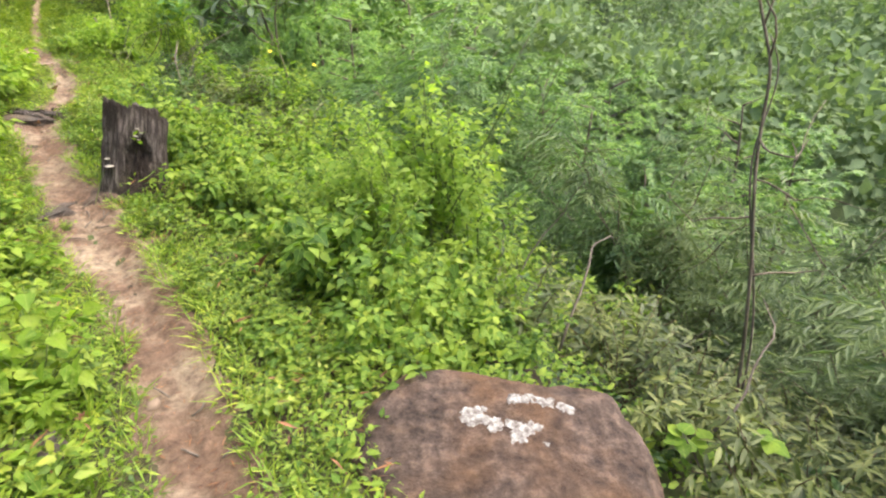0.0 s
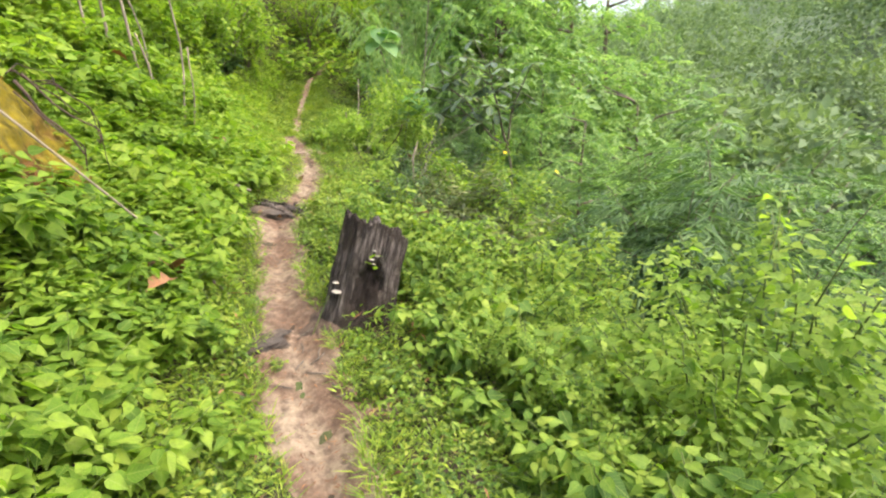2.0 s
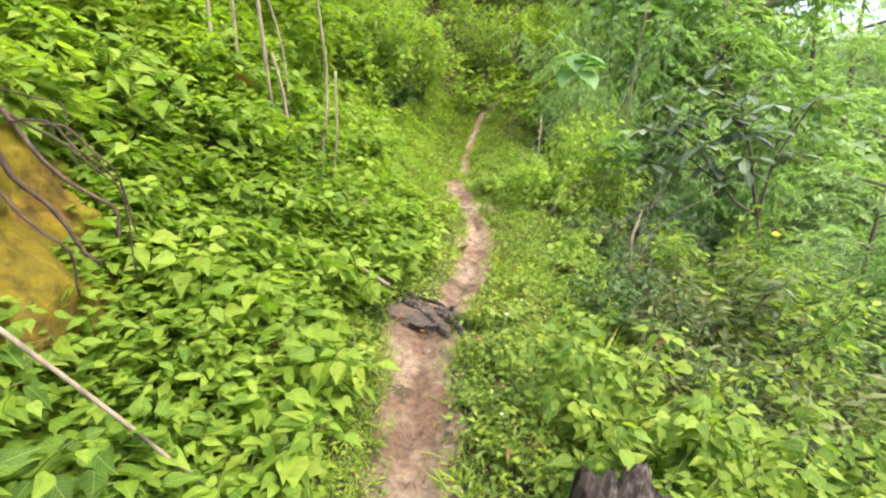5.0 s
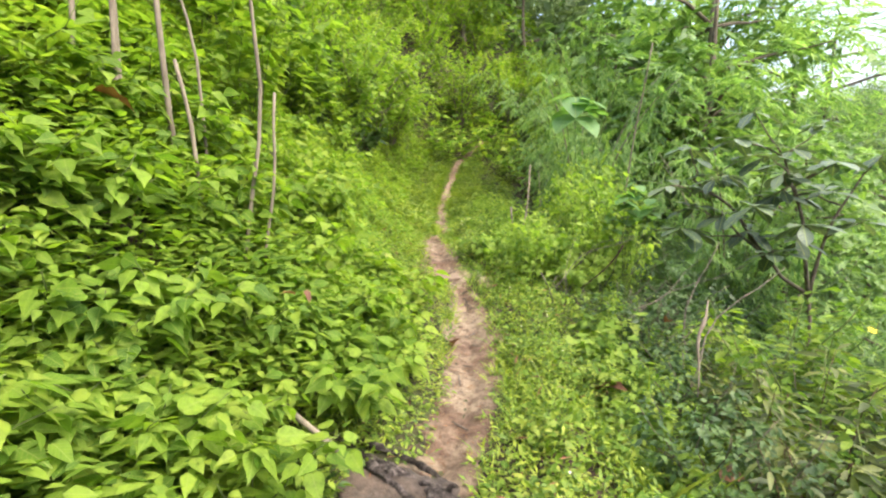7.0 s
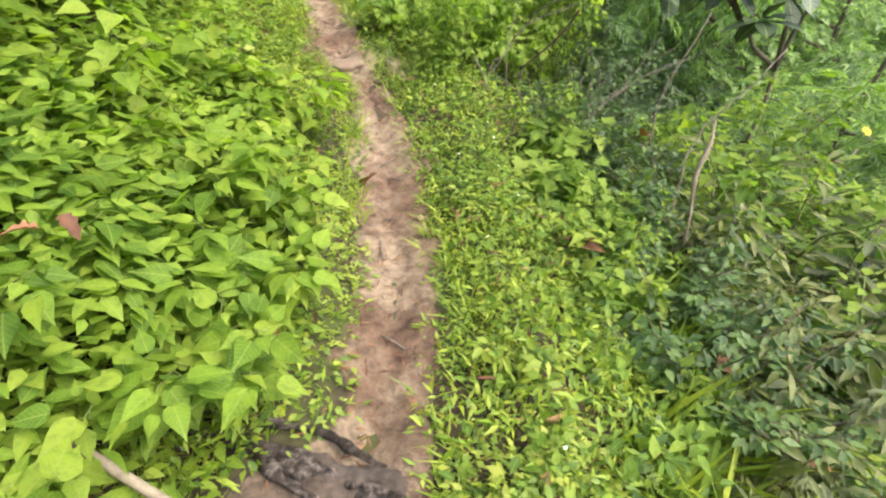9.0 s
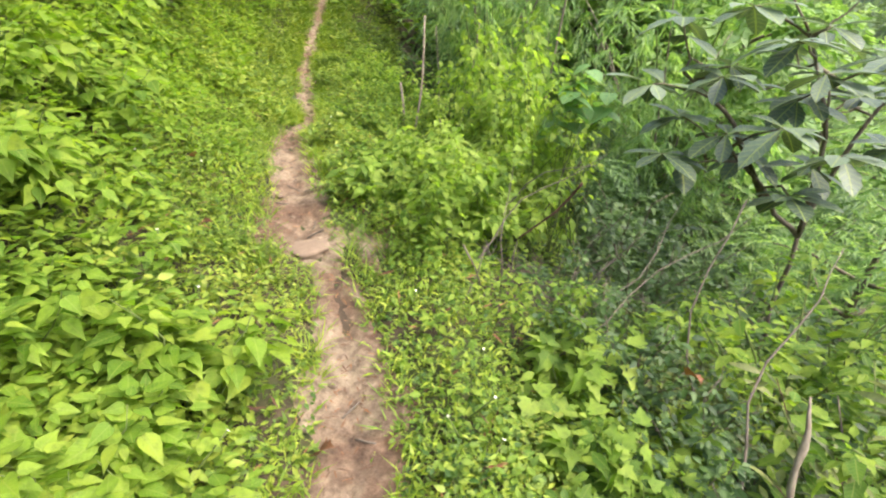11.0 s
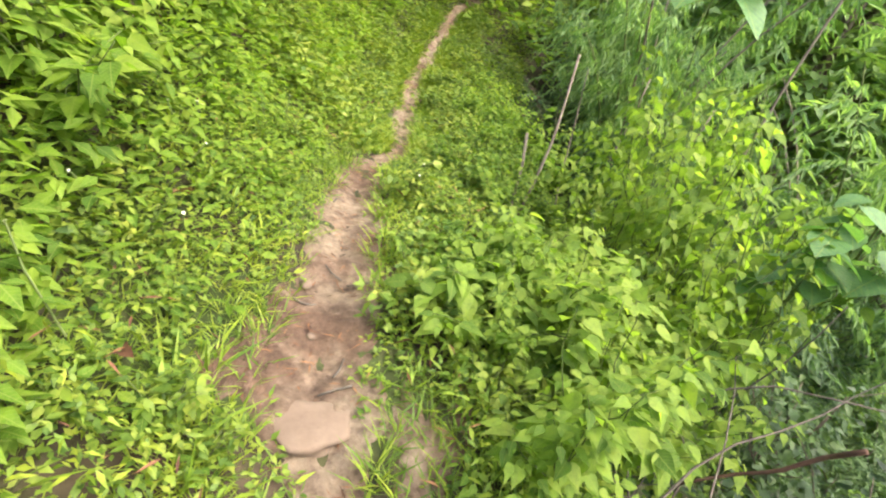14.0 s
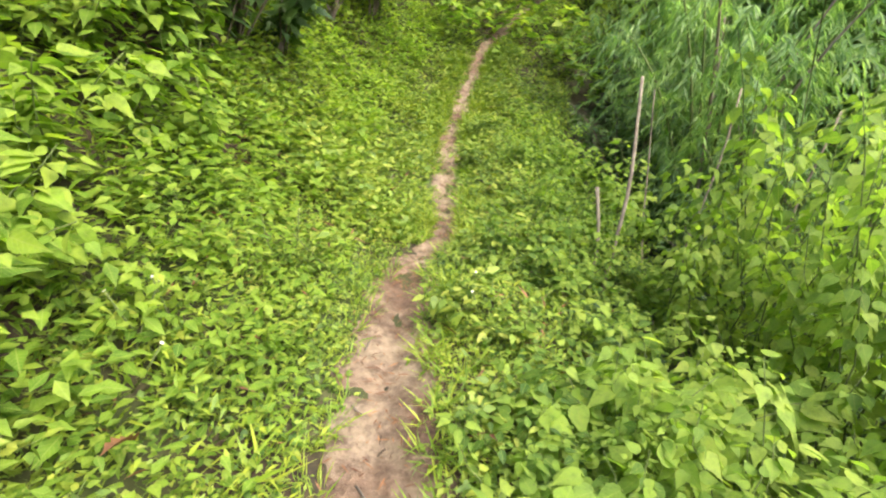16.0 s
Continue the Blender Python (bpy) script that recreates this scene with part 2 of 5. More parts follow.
# ---- mesh helpers ----
def mesh(name, V, F, material, smooth=False, template=None):
    """A mesh from numpy arrays of points and triangles (or quads)."""
    V, F = np.asarray(V, np.float32), np.asarray(F, np.int32)
    k = F.shape[1]
    me = bpy.data.meshes.new(name)
    me.vertices.add(len(V))
    me.vertices.foreach_set("co", V.ravel())
    me.loops.add(F.size)
    me.loops.foreach_set("vertex_index", F.ravel())
    me.polygons.add(len(F))
    me.polygons.foreach_set("loop_start", np.arange(0, F.size, k, dtype=np.int32))
    if smooth:
        me.polygons.foreach_set("use_smooth", np.ones(len(F), bool))
    me.update(calc_edges=True)
    if template is not None:
        T = template[0][:, :2]
        uv = np.tile(T, (len(V) // len(T), 1))[F.ravel()].astype(np.float32)
        me.uv_layers.new(name="blade").data.foreach_set("uv", uv.ravel())
    me.materials.append(material)
    return me


def part(name, me, parent, label=""):
    ob = new(name, me)
    ob.parent = parent
    return tagged(ob, label) if label else ob


def thing(name, label, category, group="", me=None, kind=""):
    return tagged(new(name, me), label, category, group, kind)


def join(*pairs):
    """Several (points, faces) put together."""
    V, F, n = [], [], 0
    for v, f in pairs:
        V.append(np.asarray(v, float))
        F.append(np.asarray(f, int) + n)
        n += len(v)
    return np.concatenate(V), np.concatenate(F)


def unit(a):
    return a / np.maximum(np.linalg.norm(a, axis=-1, keepdims=True), 1e-9)


def tube(points, radii, sides=6):
    """A tapered round rod along a line of points, in triangles."""
    P = np.asarray(points, float)
    R = np.broadcast_to(np.asarray(radii, float), (len(P),))
    T = unit(np.gradient(P, axis=0))
    ref = np.array([0.31, 0.9, 0.28]) if abs(T[0][2]) > 0.8 else np.array([0.1, 0.05, 1.0])
    A = unit(np.cross(T, ref))
    B = np.cross(T, A)
    ang = np.arange(sides) * 2 * np.pi / sides
    V = (P[:, None] + R[:, None, None] * (np.cos(ang)[None, :, None] * A[:, None] + np.sin(ang)[None, :, None] * B[:, None])).reshape(-1, 3)
    i, j = np.meshgrid(np.arange(len(P) - 1), np.arange(sides), indexing="ij")
    a, b = i * sides + j, i * sides + (j + 1) % sides
    F = np.concatenate([np.stack([a, b, a + sides], -1).reshape(-1, 3), np.stack([b, b + sides, a + sides], -1).reshape(-1, 3)])
    n = len(V)
    V = np.concatenate([V, P[:1], P[-1:]])
    j = np.arange(sides)
    F = np.concatenate([F, np.stack([np.full(sides, n), (j + 1) % sides, j], -1), np.stack([np.full(sides, n + 1), n - sides + j, n - sides + (j + 1) % sides], -1)])
    return V, F


def blade(stations, fold=0.25, curl=-0.12):
    """A leaf blade one long: stations of (along, half width), folded on its midrib, its tip bent down."""
    V, F = [(0, 0, 0)], []
    prev = None
    for y, w in stations:
        z = curl * y * y
        n = len(V)
        V += [(-w, y, z + fold * w), (0, y, z), (w, y, z + fold * w)]
        F += [(0, n + 1, n), (0, n + 2, n + 1)] if prev is None else [(prev, prev + 1, n), (prev + 1, n + 1, n), (prev + 1, prev + 2, n + 1), (prev + 2, n + 2, n + 1)]
        prev = n
    n = len(V)
    V.append((0, 1, curl))
    F += [(prev, prev + 1, n), (prev + 1, prev + 2, n)]
    return np.array(V, float), np.array(F)


HEART = blade([(-0.03, 0.12), (0.07, 0.25), (0.24, 0.325), (0.45, 0.26), (0.68, 0.13), (0.86, 0.045)], 0.16, -0.2)
MINI = blade([(0.4, 0.27)], 0.25, -0.15)
OVATE = blade([(0.3, 0.26), (0.65, 0.18)])
SMALL = (np.array([(0, 0, 0), (-0.3, 0.45, 0.07), (0.3, 0.45, 0.07), (0, 1, -0.12)], float), np.array([(0, 3, 1), (0, 2, 3)]))
LANCE = (np.array([(0, 0, 0), (-0.085, 0.35, 0.02), (0.085, 0.35, 0.02), (0, 1, -0.2)], float), np.array([(0, 3, 1), (0, 2, 3)]))
PADDLE = blade([(0.25, 0.10), (0.55, 0.21), (0.8, 0.17)], 0.2, -0.18)
ROUND = blade([(0.03, 0.28), (0.25, 0.46), (0.55, 0.42), (0.82, 0.2)], 0.15, -0.22)
LOBED = blade([(-0.06, 0.2), (0.06, 0.46), (0.18, 0.3), (0.34, 0.42), (0.46, 0.22), (0.72, 0.13)], 0.12, -0.15)
NARROW = blade([(0.22, 0.10), (0.5, 0.13), (0.78, 0.07)], 0.3, -0.25)


def leaves(template, pos, way, size, up=None, wobble=0.35, g=rng):
    """Blades of a template at places, pointing along way, their upper side towards up."""
    TV, TF = template
    pos, d = np.asarray(pos, float), unit(np.asarray(way, float))
    n = len(pos)
    u = np.tile([0.0, 0.0, 1.0], (n, 1)) if up is None else np.asarray(up, float)
    u = u + g.normal(0, wobble, (n, 3))
    Z = unit(u - (u * d).sum(-1, keepdims=True) * d)
    X = np.cross(d, Z)
    s = np.broadcast_to(np.asarray(size, float), (n,))[:, None, None]
    V = pos[:, None] + s * (TV[None, :, 0:1] * X[:, None] + TV[None, :, 1:2] * d[:, None] + TV[None, :, 2:3] * Z[:, None])
    F = TF[None] + (np.arange(n) * len(TV))[:, None, None]
    return V.reshape(-1, 3), F.reshape(-1, 3)


# ---- the lie of the land ----
PY = np.array([-40, -3, 1.8, 2.5, 2.9, 3.3, 4.0, 4.7, 5.3, 5.7, 6.7, 7.3, 7.65, 8.2, 8.9, 9.5, 9.9, 10.2, 10.7, 11.9, 12.5, 12.9, 13.5, 15.3, 16.3, 17.2, 18.7, 20, 23, 30])
PX = np.array([0.2, 0.32, 0.36, 0.40, 0.45, 0.49, 0.46, 0.39, 0.38, 0.34, 0.32, 0.34, 0.55, 0.67, 0.76, 0.81, 0.80, 0.68, 0.65, 0.64, 0.66, 0.84, 0.89, 0.92, 1.0, 1.17, 1.5, 2.1, 4.0, 9.0])
HY = np.array([-3, 2.4, 3.2, 4.0, 4.7, 5.3, 5.7, 6.8, 7.1, 7.35, 7.6, 8.2, 8.9, 9.5, 9.9, 10.2, 10.6, 11.2, 11.9, 12.5, 12.9, 14, 17, 18.7, 22])
HW = np.array([0.2, 0.17, 0.16, 0.15, 0.21, 0.21, 0.15, 0.15, 0.22, 0.21, 0.13, 0.14, 0.16, 0.12, 0.09, 0.19, 0.17, 0.14, 0.13, 0.09, 0.10, 0.10, 0.10, 0.11, 0.12])
ZY = np.array([-40, -3, 0, 2.2, 4.5, 5.2, 6.5, 7.5, 8.9, 10, 11, 12, 13, 15, 16.5, 18, 20, 24, 40])
ZZ = np.array([-2.6, -1.72, -1.6, -1.5, -1.42, -1.27, -1.1, -0.96, -0.95, -0.74, -0.6, -0.6, -0.68, -0.6, -0.35, 0.1, 0.9, 2.4, 7.0])
SS = np.array([-400, -60, -20, -4, -2.4, -1.5, -1.0, -0.55, -0.2, 0.0, 0.2, 0.5, 0.9, 1.5, 2.5, 4.0, 8.0, 15, 26, 60, 130, 400])
SH = np.array([70, 26, 11, 3.3, 2.15, 1.1, 0.45, 0.12, 0.03, -0.03, 0.02, -0.04, -0.25, -0.62, -1.35, -2.6, -5.2, -8.0, -8.5, -2, 14, 42])


def path_x(y):
    return np.interp(y, PY, PX)


def smooth_noise(x, y, k, seed):
    g = np.random.default_rng(seed)
    out = 0
    for i in range(5):
        a, b, p, q = g.uniform(-1, 1, 2).tolist() + g.uniform(0, 6.28, 2).tolist()
        out = out + np.sin(k * (1 + 0.6 * i) * (a * x + b * y) + p) * np.cos(k * (0.8 + 0.5 * i) * (b * x - a * y) + q) / (1 + 0.5 * i)
    return out / 2


def land(x, y):
    x, y = np.asarray(x, float), np.asarray(y, float)
    s = x - path_x(y)
    z = np.interp(y, ZY, ZZ) + np.interp(s, SS, SH)
    away = np.clip((np.abs(s) - 0.15) / 1.0, 0, 1)
    z = z + away * (0.07 * smooth_noise(x, y, 2.2, 3) + 0.025 * smooth_noise(x, y, 7, 4))
    wide = np.clip((np.abs(s) - 4) / 20, 0, 1)
    return z + wide * 2.0 * smooth_noise(x, y, 0.12, 5)


def axis(lo, hi, step, far, ratio=1.16):
    mid = np.arange(lo, hi + step / 2, step)
    up, dn, d = [hi], [lo], step
    while up[-1] < far:
        d *= ratio
        up.append(up[-1] + d)
        dn.append(dn[-1] - d)
    return np.concatenate([dn[:0:-1], mid, up[1:]])


def grid(gx, gy, zf):
    X, Y = np.meshgrid(gx, gy, indexing="ij")
    V = np.stack([X, Y, zf(X, Y)], -1).reshape(-1, 3)
    n, m = len(gx), len(gy)
    i, j = np.meshgrid(np.arange(n - 1), np.arange(m - 1), indexing="ij")
    a = i * m + j
    return V, np.stack([a, a + m, a + m + 1, a + 1], -1).reshape(-1, 4)


V, F = grid(axis(-3, 4, 0.09, 900), axis(-1, 20, 0.1, 900), land)
thing("ground", "dark leaf-littered hillside soil under green growth", "ground", me=mesh("ground", V, F, M_SOIL, True), kind="structure")

# the trodden path: a worn ribbon, its edges ragged, a little proud of the soil
py = np.arange(-2.5, 21.0, 0.025)
across = np.linspace(-1, 1, 23)
hw = np.interp(py, HY, HW)[:, None]
edge = 0.05 * smooth_noise(py, 0 * py, 5, 8)[:, None] + 0.025 * smooth_noise(py, 0 * py + 4, 21, 9)[:, None]
edge2 = 0.05 * smooth_noise(py, 0 * py + 9, 5, 18)[:, None] + 0.025 * smooth_noise(py, 0 * py + 7, 19, 19)[:, None]
off = across[None] * (hw + 0.05 + np.where(across[None] < 0, edge, edge2))
X = path_x(py)[:, None] + off
Y = np.broadcast_to(py[:, None], X.shape)
Z = land(X, Y) + 0.016 - 0.03 * np.abs(across[None]) ** 6 + 0.016 * smooth_noise(X, Y, 9, 31) + 0.012 * smooth_noise(X, Y, 27, 32) + 0.008 * smooth_noise(X, Y, 71, 33)
n, m = X.shape
i, j = np.meshgrid(np.arange(n - 1), np.arange(m - 1), indexing="ij")
a = i * m + j
thing("path", "narrow trodden brown earth footpath along the hillside", "path", kind="structure",
      me=mesh("path", np.stack([X, Y, Z], -1).reshape(-1, 3), np.stack([a, a + 1, a + m + 1, a + m], -1).reshape(-1, 4), M_PATH, True))
# bare washed-out earth beside the path
def earth_patch(x, y, rx, ry, rise=0.02):
    r = np.linspace(0.02, 1, 9)
    t = np.linspace(0, 2 * np.pi, 64, endpoint=False)
    R, T = np.meshgrid(r, t, indexing="ij")
    w = 1 + 0.25 * np.sin(3 * T + x * 7) + 0.15 * np.sin(7 * T + y * 5) + 0.12 * np.sin(13 * T + x * 31)
    gx, gy = x + rx * R * w * np.cos(T), y + ry * R * w * np.sin(T)
    gz = land(gx, gy) + rise - (rise + 0.02) * R ** 4 + 0.012 * smooth_noise(gx, gy, 11, 12)
    k = len(t)
    i, j = np.meshgrid(np.arange(len(r) - 1), np.arange(k), indexing="ij")
    a, b = i * k + j, i * k + (j + 1) % k
    return np.stack([gx, gy, gz], -1).reshape(-1, 3), np.stack([a, a + k, b + k, b], -1).reshape(-1, 4)


for x, y, rx, ry in ((1.02, 10.1, 0.12, 0.24), (1.2, 10.35, 0.09, 0.16), (0.98, 9.05, 0.08, 0.10), (0.74, 4.5, 0.14, 0.14), (0.52, 5.25, 0.17, 0.2), (0.3, 5.0, 0.2, 0.12), (0.45, 10.3, 0.12, 0.2), (1.3, 7.15, 0.2, 0.12), (0.95, 7.2, 0.06, 0.25), (1.5, 18.6, 0.3, 0.25), (2.1, 20.2, 0.25, 0.3)):
    V, F = earth_patch(x, y, rx, ry)
    # the two patches by the stump take the darker earth colour
    dark_soil = y in (5.25, 5.0)
    thing("bare_earth", "patch of dark brown earth beside the stump" if dark_soil else "patch of bare washed-out brown earth", "earth", "bare earth patches", mesh("bare_earth", V, F, M_DARK_EARTH if dark_soil else M_PATH, True), "structure")


# ---- rocks, stump, fallen wood ----
def rock_mesh(name, size, material, seed, detail=4, flat=0.0, rough=0.16, power=2.6):
    """A worn stone: a rounded block, lumpy at three scales."""
    bm = bmesh.new()
    bmesh.ops.create_icosphere(bm, subdivisions=detail, radius=1)
    o = Vector((seed * 3.7, seed * 1.3, seed * 2.1))
    for v in bm.verts:
        c = v.co
        k = (abs(c.x) ** power + abs(c.y) ** power + abs(c.z) ** power) ** (-1 / power)
        d = 1 + rough * noise.noise(c * 1.3 + o) + rough * 0.4 * noise.noise(c * 3.1 + o) + rough * 0.16 * noise.noise(c * 9 + o) + rough * 0.07 * noise.noise(c * 24 + o)
        v.co = Vector((c.x * k * d * size[0], c.y * k * d * size[1], c.z * k * d * size[2]))
        if flat and v.co.z > flat * size[2]:
            v.co.z = flat * size[2] + (v.co.z - flat * size[2]) * 0.3
    me = bpy.data.meshes.new(name)
    bm.to_mesh(me)
    bm.free()
    me.polygons.foreach_set("use_smooth", np.ones(len(me.polygons), bool))
    me.materials.append(material)
    return me


def place(ob, x, y, z, rx=0, ry=0, rz=0):
    ob.matrix_basis = pose(x, y, z, rx, ry, rz)
    return ob


def crust(me, cx, cy, r, lift, seed):
    """An irregular thin crust that follows the top of a stone."""
    from_top = [(v.co.x, v.co.y, v.co.z) for v in me.vertices if v.co.z > 0]
    P = np.array(from_top)
    rr, tt = np.linspace(0.0, 1, 7), np.linspace(0, 2 * np.pi, 48, endpoint=False)
    R, T = np.meshgrid(rr, tt, indexing="ij")
    g = np.random.default_rng(seed)
    a, b, c = g.uniform(0, 6, 3)
    w = np.array([[0.85 + 0.7 * noise.noise(Vector((math.cos(q) * 1.1 + a, math.sin(q) * 1.1 + b, c))) + 0.5 * noise.noise(Vector((math.cos(q) * 4 + b, math.sin(q) * 4 + c, a))) for q in tt]])
    X, Y = cx + r * R * w * np.cos(T), cy + r * R * w * np.sin(T)
    D = (X[..., None] - P[:, 0]) ** 2 + (Y[..., None] - P[:, 1]) ** 2
    W = 1 / (D + 4e-4) ** 2
    Z = (W * P[:, 2]).sum(-1) / W.sum(-1) + lift - 0.008 * R ** 5
    k = len(tt)
    i, j = np.meshgrid(np.arange(len(rr) - 1), np.arange(k), indexing="ij")
    p, q = i * k + j, i * k + (j + 1) % k
    return np.stack([X, Y, Z], -1).reshape(-1, 3), np.stack([p, p + k, q + k, q], -1).reshape(-1, 4)


def rod(name, points, radii, material, label, category, group="", sides=7):
    ob = thing(name, label, category, group)
    V, F = tube(points, radii, sides)
    part("stem", mesh(name, V, F, material, True), ob)
    return ob


def bent(a, b, n=10, sag=0.03, seed=0):
    g = np.random.default_rng(seed)
    t = np.linspace(0, 1, n)[:, None]
    P = np.array(a) * (1 - t) + np.array(b) * t
    w = np.sin(np.pi * t)
    return P + w * g.normal(0, sag, 3) + w * np.sin(t * 9 + g.uniform(0, 6, 3)) * sag * 0.3


boulder = thing("boulder", "large brown weathered boulder with white lichen spots", "rock")
me = rock_mesh("boulder", (0.60, 0.55, 0.44), M_BOULDER, 3, 6, 0.66, 0.2, 2.5)
part("stone", me, boulder)
place(boulder, 1.225, 1.80, -1.83, 4, 9, -35)
to_stone = boulder.matrix_basis.inverted()
for k, (x, y, r) in enumerate(((1.31, 1.975, 0.07), (1.335, 1.91, 0.05), (1.395, 1.83, 0.075), (1.45, 1.80, 0.045), (1.5, 1.95, 0.035), (1.55, 1.91, 0.045), (1.60, 1.86, 0.05), (1.65, 1.80, 0.04), (1.36, 1.98, 0.02), (1.44, 1.72, 0.016))):
    spot = to_stone @ Vector((x, y, -1.42))
    V, F = crust(me, spot.x, spot.y, r, 0.008 if x > 1.48 else 0.003, 40 + k)
    part("lichen_patch", mesh("lichen_patch", V, F, M_LICHEN, True), boulder, "crusty white lichen patch")

outcrop = thing("rock_outcrop", "orange-brown rock face covered in yellow-green moss", "rock")
part("rock_face", rock_mesh("rock_face", (0.75, 0.8, 0.64), M_MOSSROCK, 9, 6, 0, 0.26, 3.2), outcrop)
place(outcrop, -1.52, 5.95, -0.22, 0, -22, 12)
inv = np.array(outcrop.matrix_basis.inverted())
for k, (a, c, r) in enumerate((((-0.92, 5.95, 0.26), (-0.66, 6.0, -0.22), 0.014), ((-0.9, 6.02, 0.30), (-0.62, 6.06, -0.1), 0.010), ((-0.9, 5.85, 0.2), (-0.68, 5.9, -0.3), 0.008), ((-0.95, 6.0, 0.32), (-0.72, 6.2, 0.05), 0.009), ((-0.85, 5.98, 0.25), (-0.6, 6.08, -0.3), 0.006), ((-0.95, 5.95, 0.3), (-0.75, 6.1, 0.1), 0.005), ((-0.85, 6.1, 0.24), (-0.62, 6.15, -0.15), 0.007))):
    P = bent(a, c, 12, 0.08, 200 + k) @ inv[:3, :3].T + inv[:3, 3]
    V, F = tube(P, np.linspace(r * 0.8, r * 0.4, 12), 6)
    part("root", mesh("root", V, F, M_DARK_EARTH, True), outcrop, "dark twisted root")

slab = thing("step_stone", "flat dark stone slab making a step in the path", "rock")
part("stone", rock_mesh("step_stone", (0.21, 0.15, 0.09), M_SLAB, 5, 5, 0.5, 0.45, 3.2), slab)
place(slab, 0.33, 7.36, -0.985, 6, 5, -32)
root = thing("exposed_root", "gnarled dark grey root holding the edge of a path step", "root")
for k, (pts, r) in enumerate((
        (((0.0, 7.64, -0.85), (0.16, 7.54, -0.89), (0.31, 7.46, -0.94), (0.45, 7.36, -0.95), (0.52, 7.23, -0.955), (0.565, 7.1, -0.98), (0.61, 6.98, -1.03)), 0.034),
        (((0.44, 7.38, -0.94), (0.55, 7.28, -0.94), (0.585, 7.2, -0.96), (0.62, 7.08, -1.0), (0.66, 6.98, -1.04)), 0.020),
        (((0.2, 7.5, -0.9), (0.34, 7.34, -0.93), (0.42, 7.22, -0.965), (0.50, 7.06, -1.0)), 0.018),
        (((0.40, 7.40, -0.93), (0.5, 7.34, -0.92), (0.53, 7.30, -0.88)), 0.010),
        (((0.05, 7.7, -0.86), (0.2, 7.6, -0.88), (0.36, 7.55, -0.92), (0.5, 7.42, -0.94)), 0.014),
        (((0.5, 7.3, -0.93), (0.6, 7.3, -0.94), (0.68, 7.2, -0.99)), 0.012))):
    pts = np.array(pts)
    u = np.linspace(0, len(pts) - 1, 26)
    P = np.stack([np.interp(u, range(len(pts)), pts[:, i]) for i in range(3)], -1)
    P[1:-1] = (P[:-2] + 2 * P[1:-1] + P[2:]) / 4
    P += np.sin(u[:, None] * 5 + k + np.array([0, 2, 4])) * 0.008
    V, F = tube(P, r * (1 + 0.28 * np.sin(u * 4.3 + k) + 0.15 * np.sin(u * 11)) * np.linspace(1.0, 0.7, 26), 9)
    V = V + 0.22 * r * np.sin(V[:, [1, 2, 0]] * 150 + np.array([0, 1, 2])) * [1, 1, 0.6]
    part("root_arm", mesh("root_arm", V, F, M_STUMP, True), root)
slab2 = thing("step_stone", "low dark stone half buried beside the stump", "rock")
part("stone", rock_mesh("low_stone", (0.2, 0.12, 0.07), M_SLAB, 6, 5, 0.5, 0.5, 3.0), slab2)
place(slab2, 0.16, 5.14, -1.275, 0, 0, 20)
pstone = thing("path_stone", "smooth pale brown stone set in the path", "rock")
part("stone", rock_mesh("path_stone", (0.115, 0.09, 0.05), M_PALESTONE, 7, 4, 0.6, 0.25, 2.8), pstone)
place(pstone, 0.69, 10.14, float(land(0.69, 10.14)) + 0.015, 0, 0, 15)
for x, y, r in ((0.34, 2.9, 0.035), (0.84, 8.55, 0.02), (0.55, 10.75, 0.03), (0.74, 11.2, 0.022), (0.62, 10.5, 0.018), (0.5, 6.3, 0.02), (0.36, 7.0, 0.025), (0.9, 14.0, 0.03), (0.72, 9.2, 0.018)):
    st = thing("pebble", "small brown stone pressed into the path", "stone", "path pebbles")
    part("stone", rock_mesh("pebble", (r, r * 0.8, r * 0.5), M_PALESTONE, x * 9, 2), st)
    place(st, x, y, float(land(x, y)) + 0.015, 0, 0, x * 200)
flatrock = thing("edge_stone", "dark flat stone lying in the weeds", "rock")
part("stone", rock_mesh("edge_stone", (0.14, 0.1, 0.05), M_SLAB, 12, 3, 0.5, 0.25), flatrock)
place(flatrock, -0.08, 2.75, float(land(-0.08, 2.75)) + 0.04, 0, 0, 10)


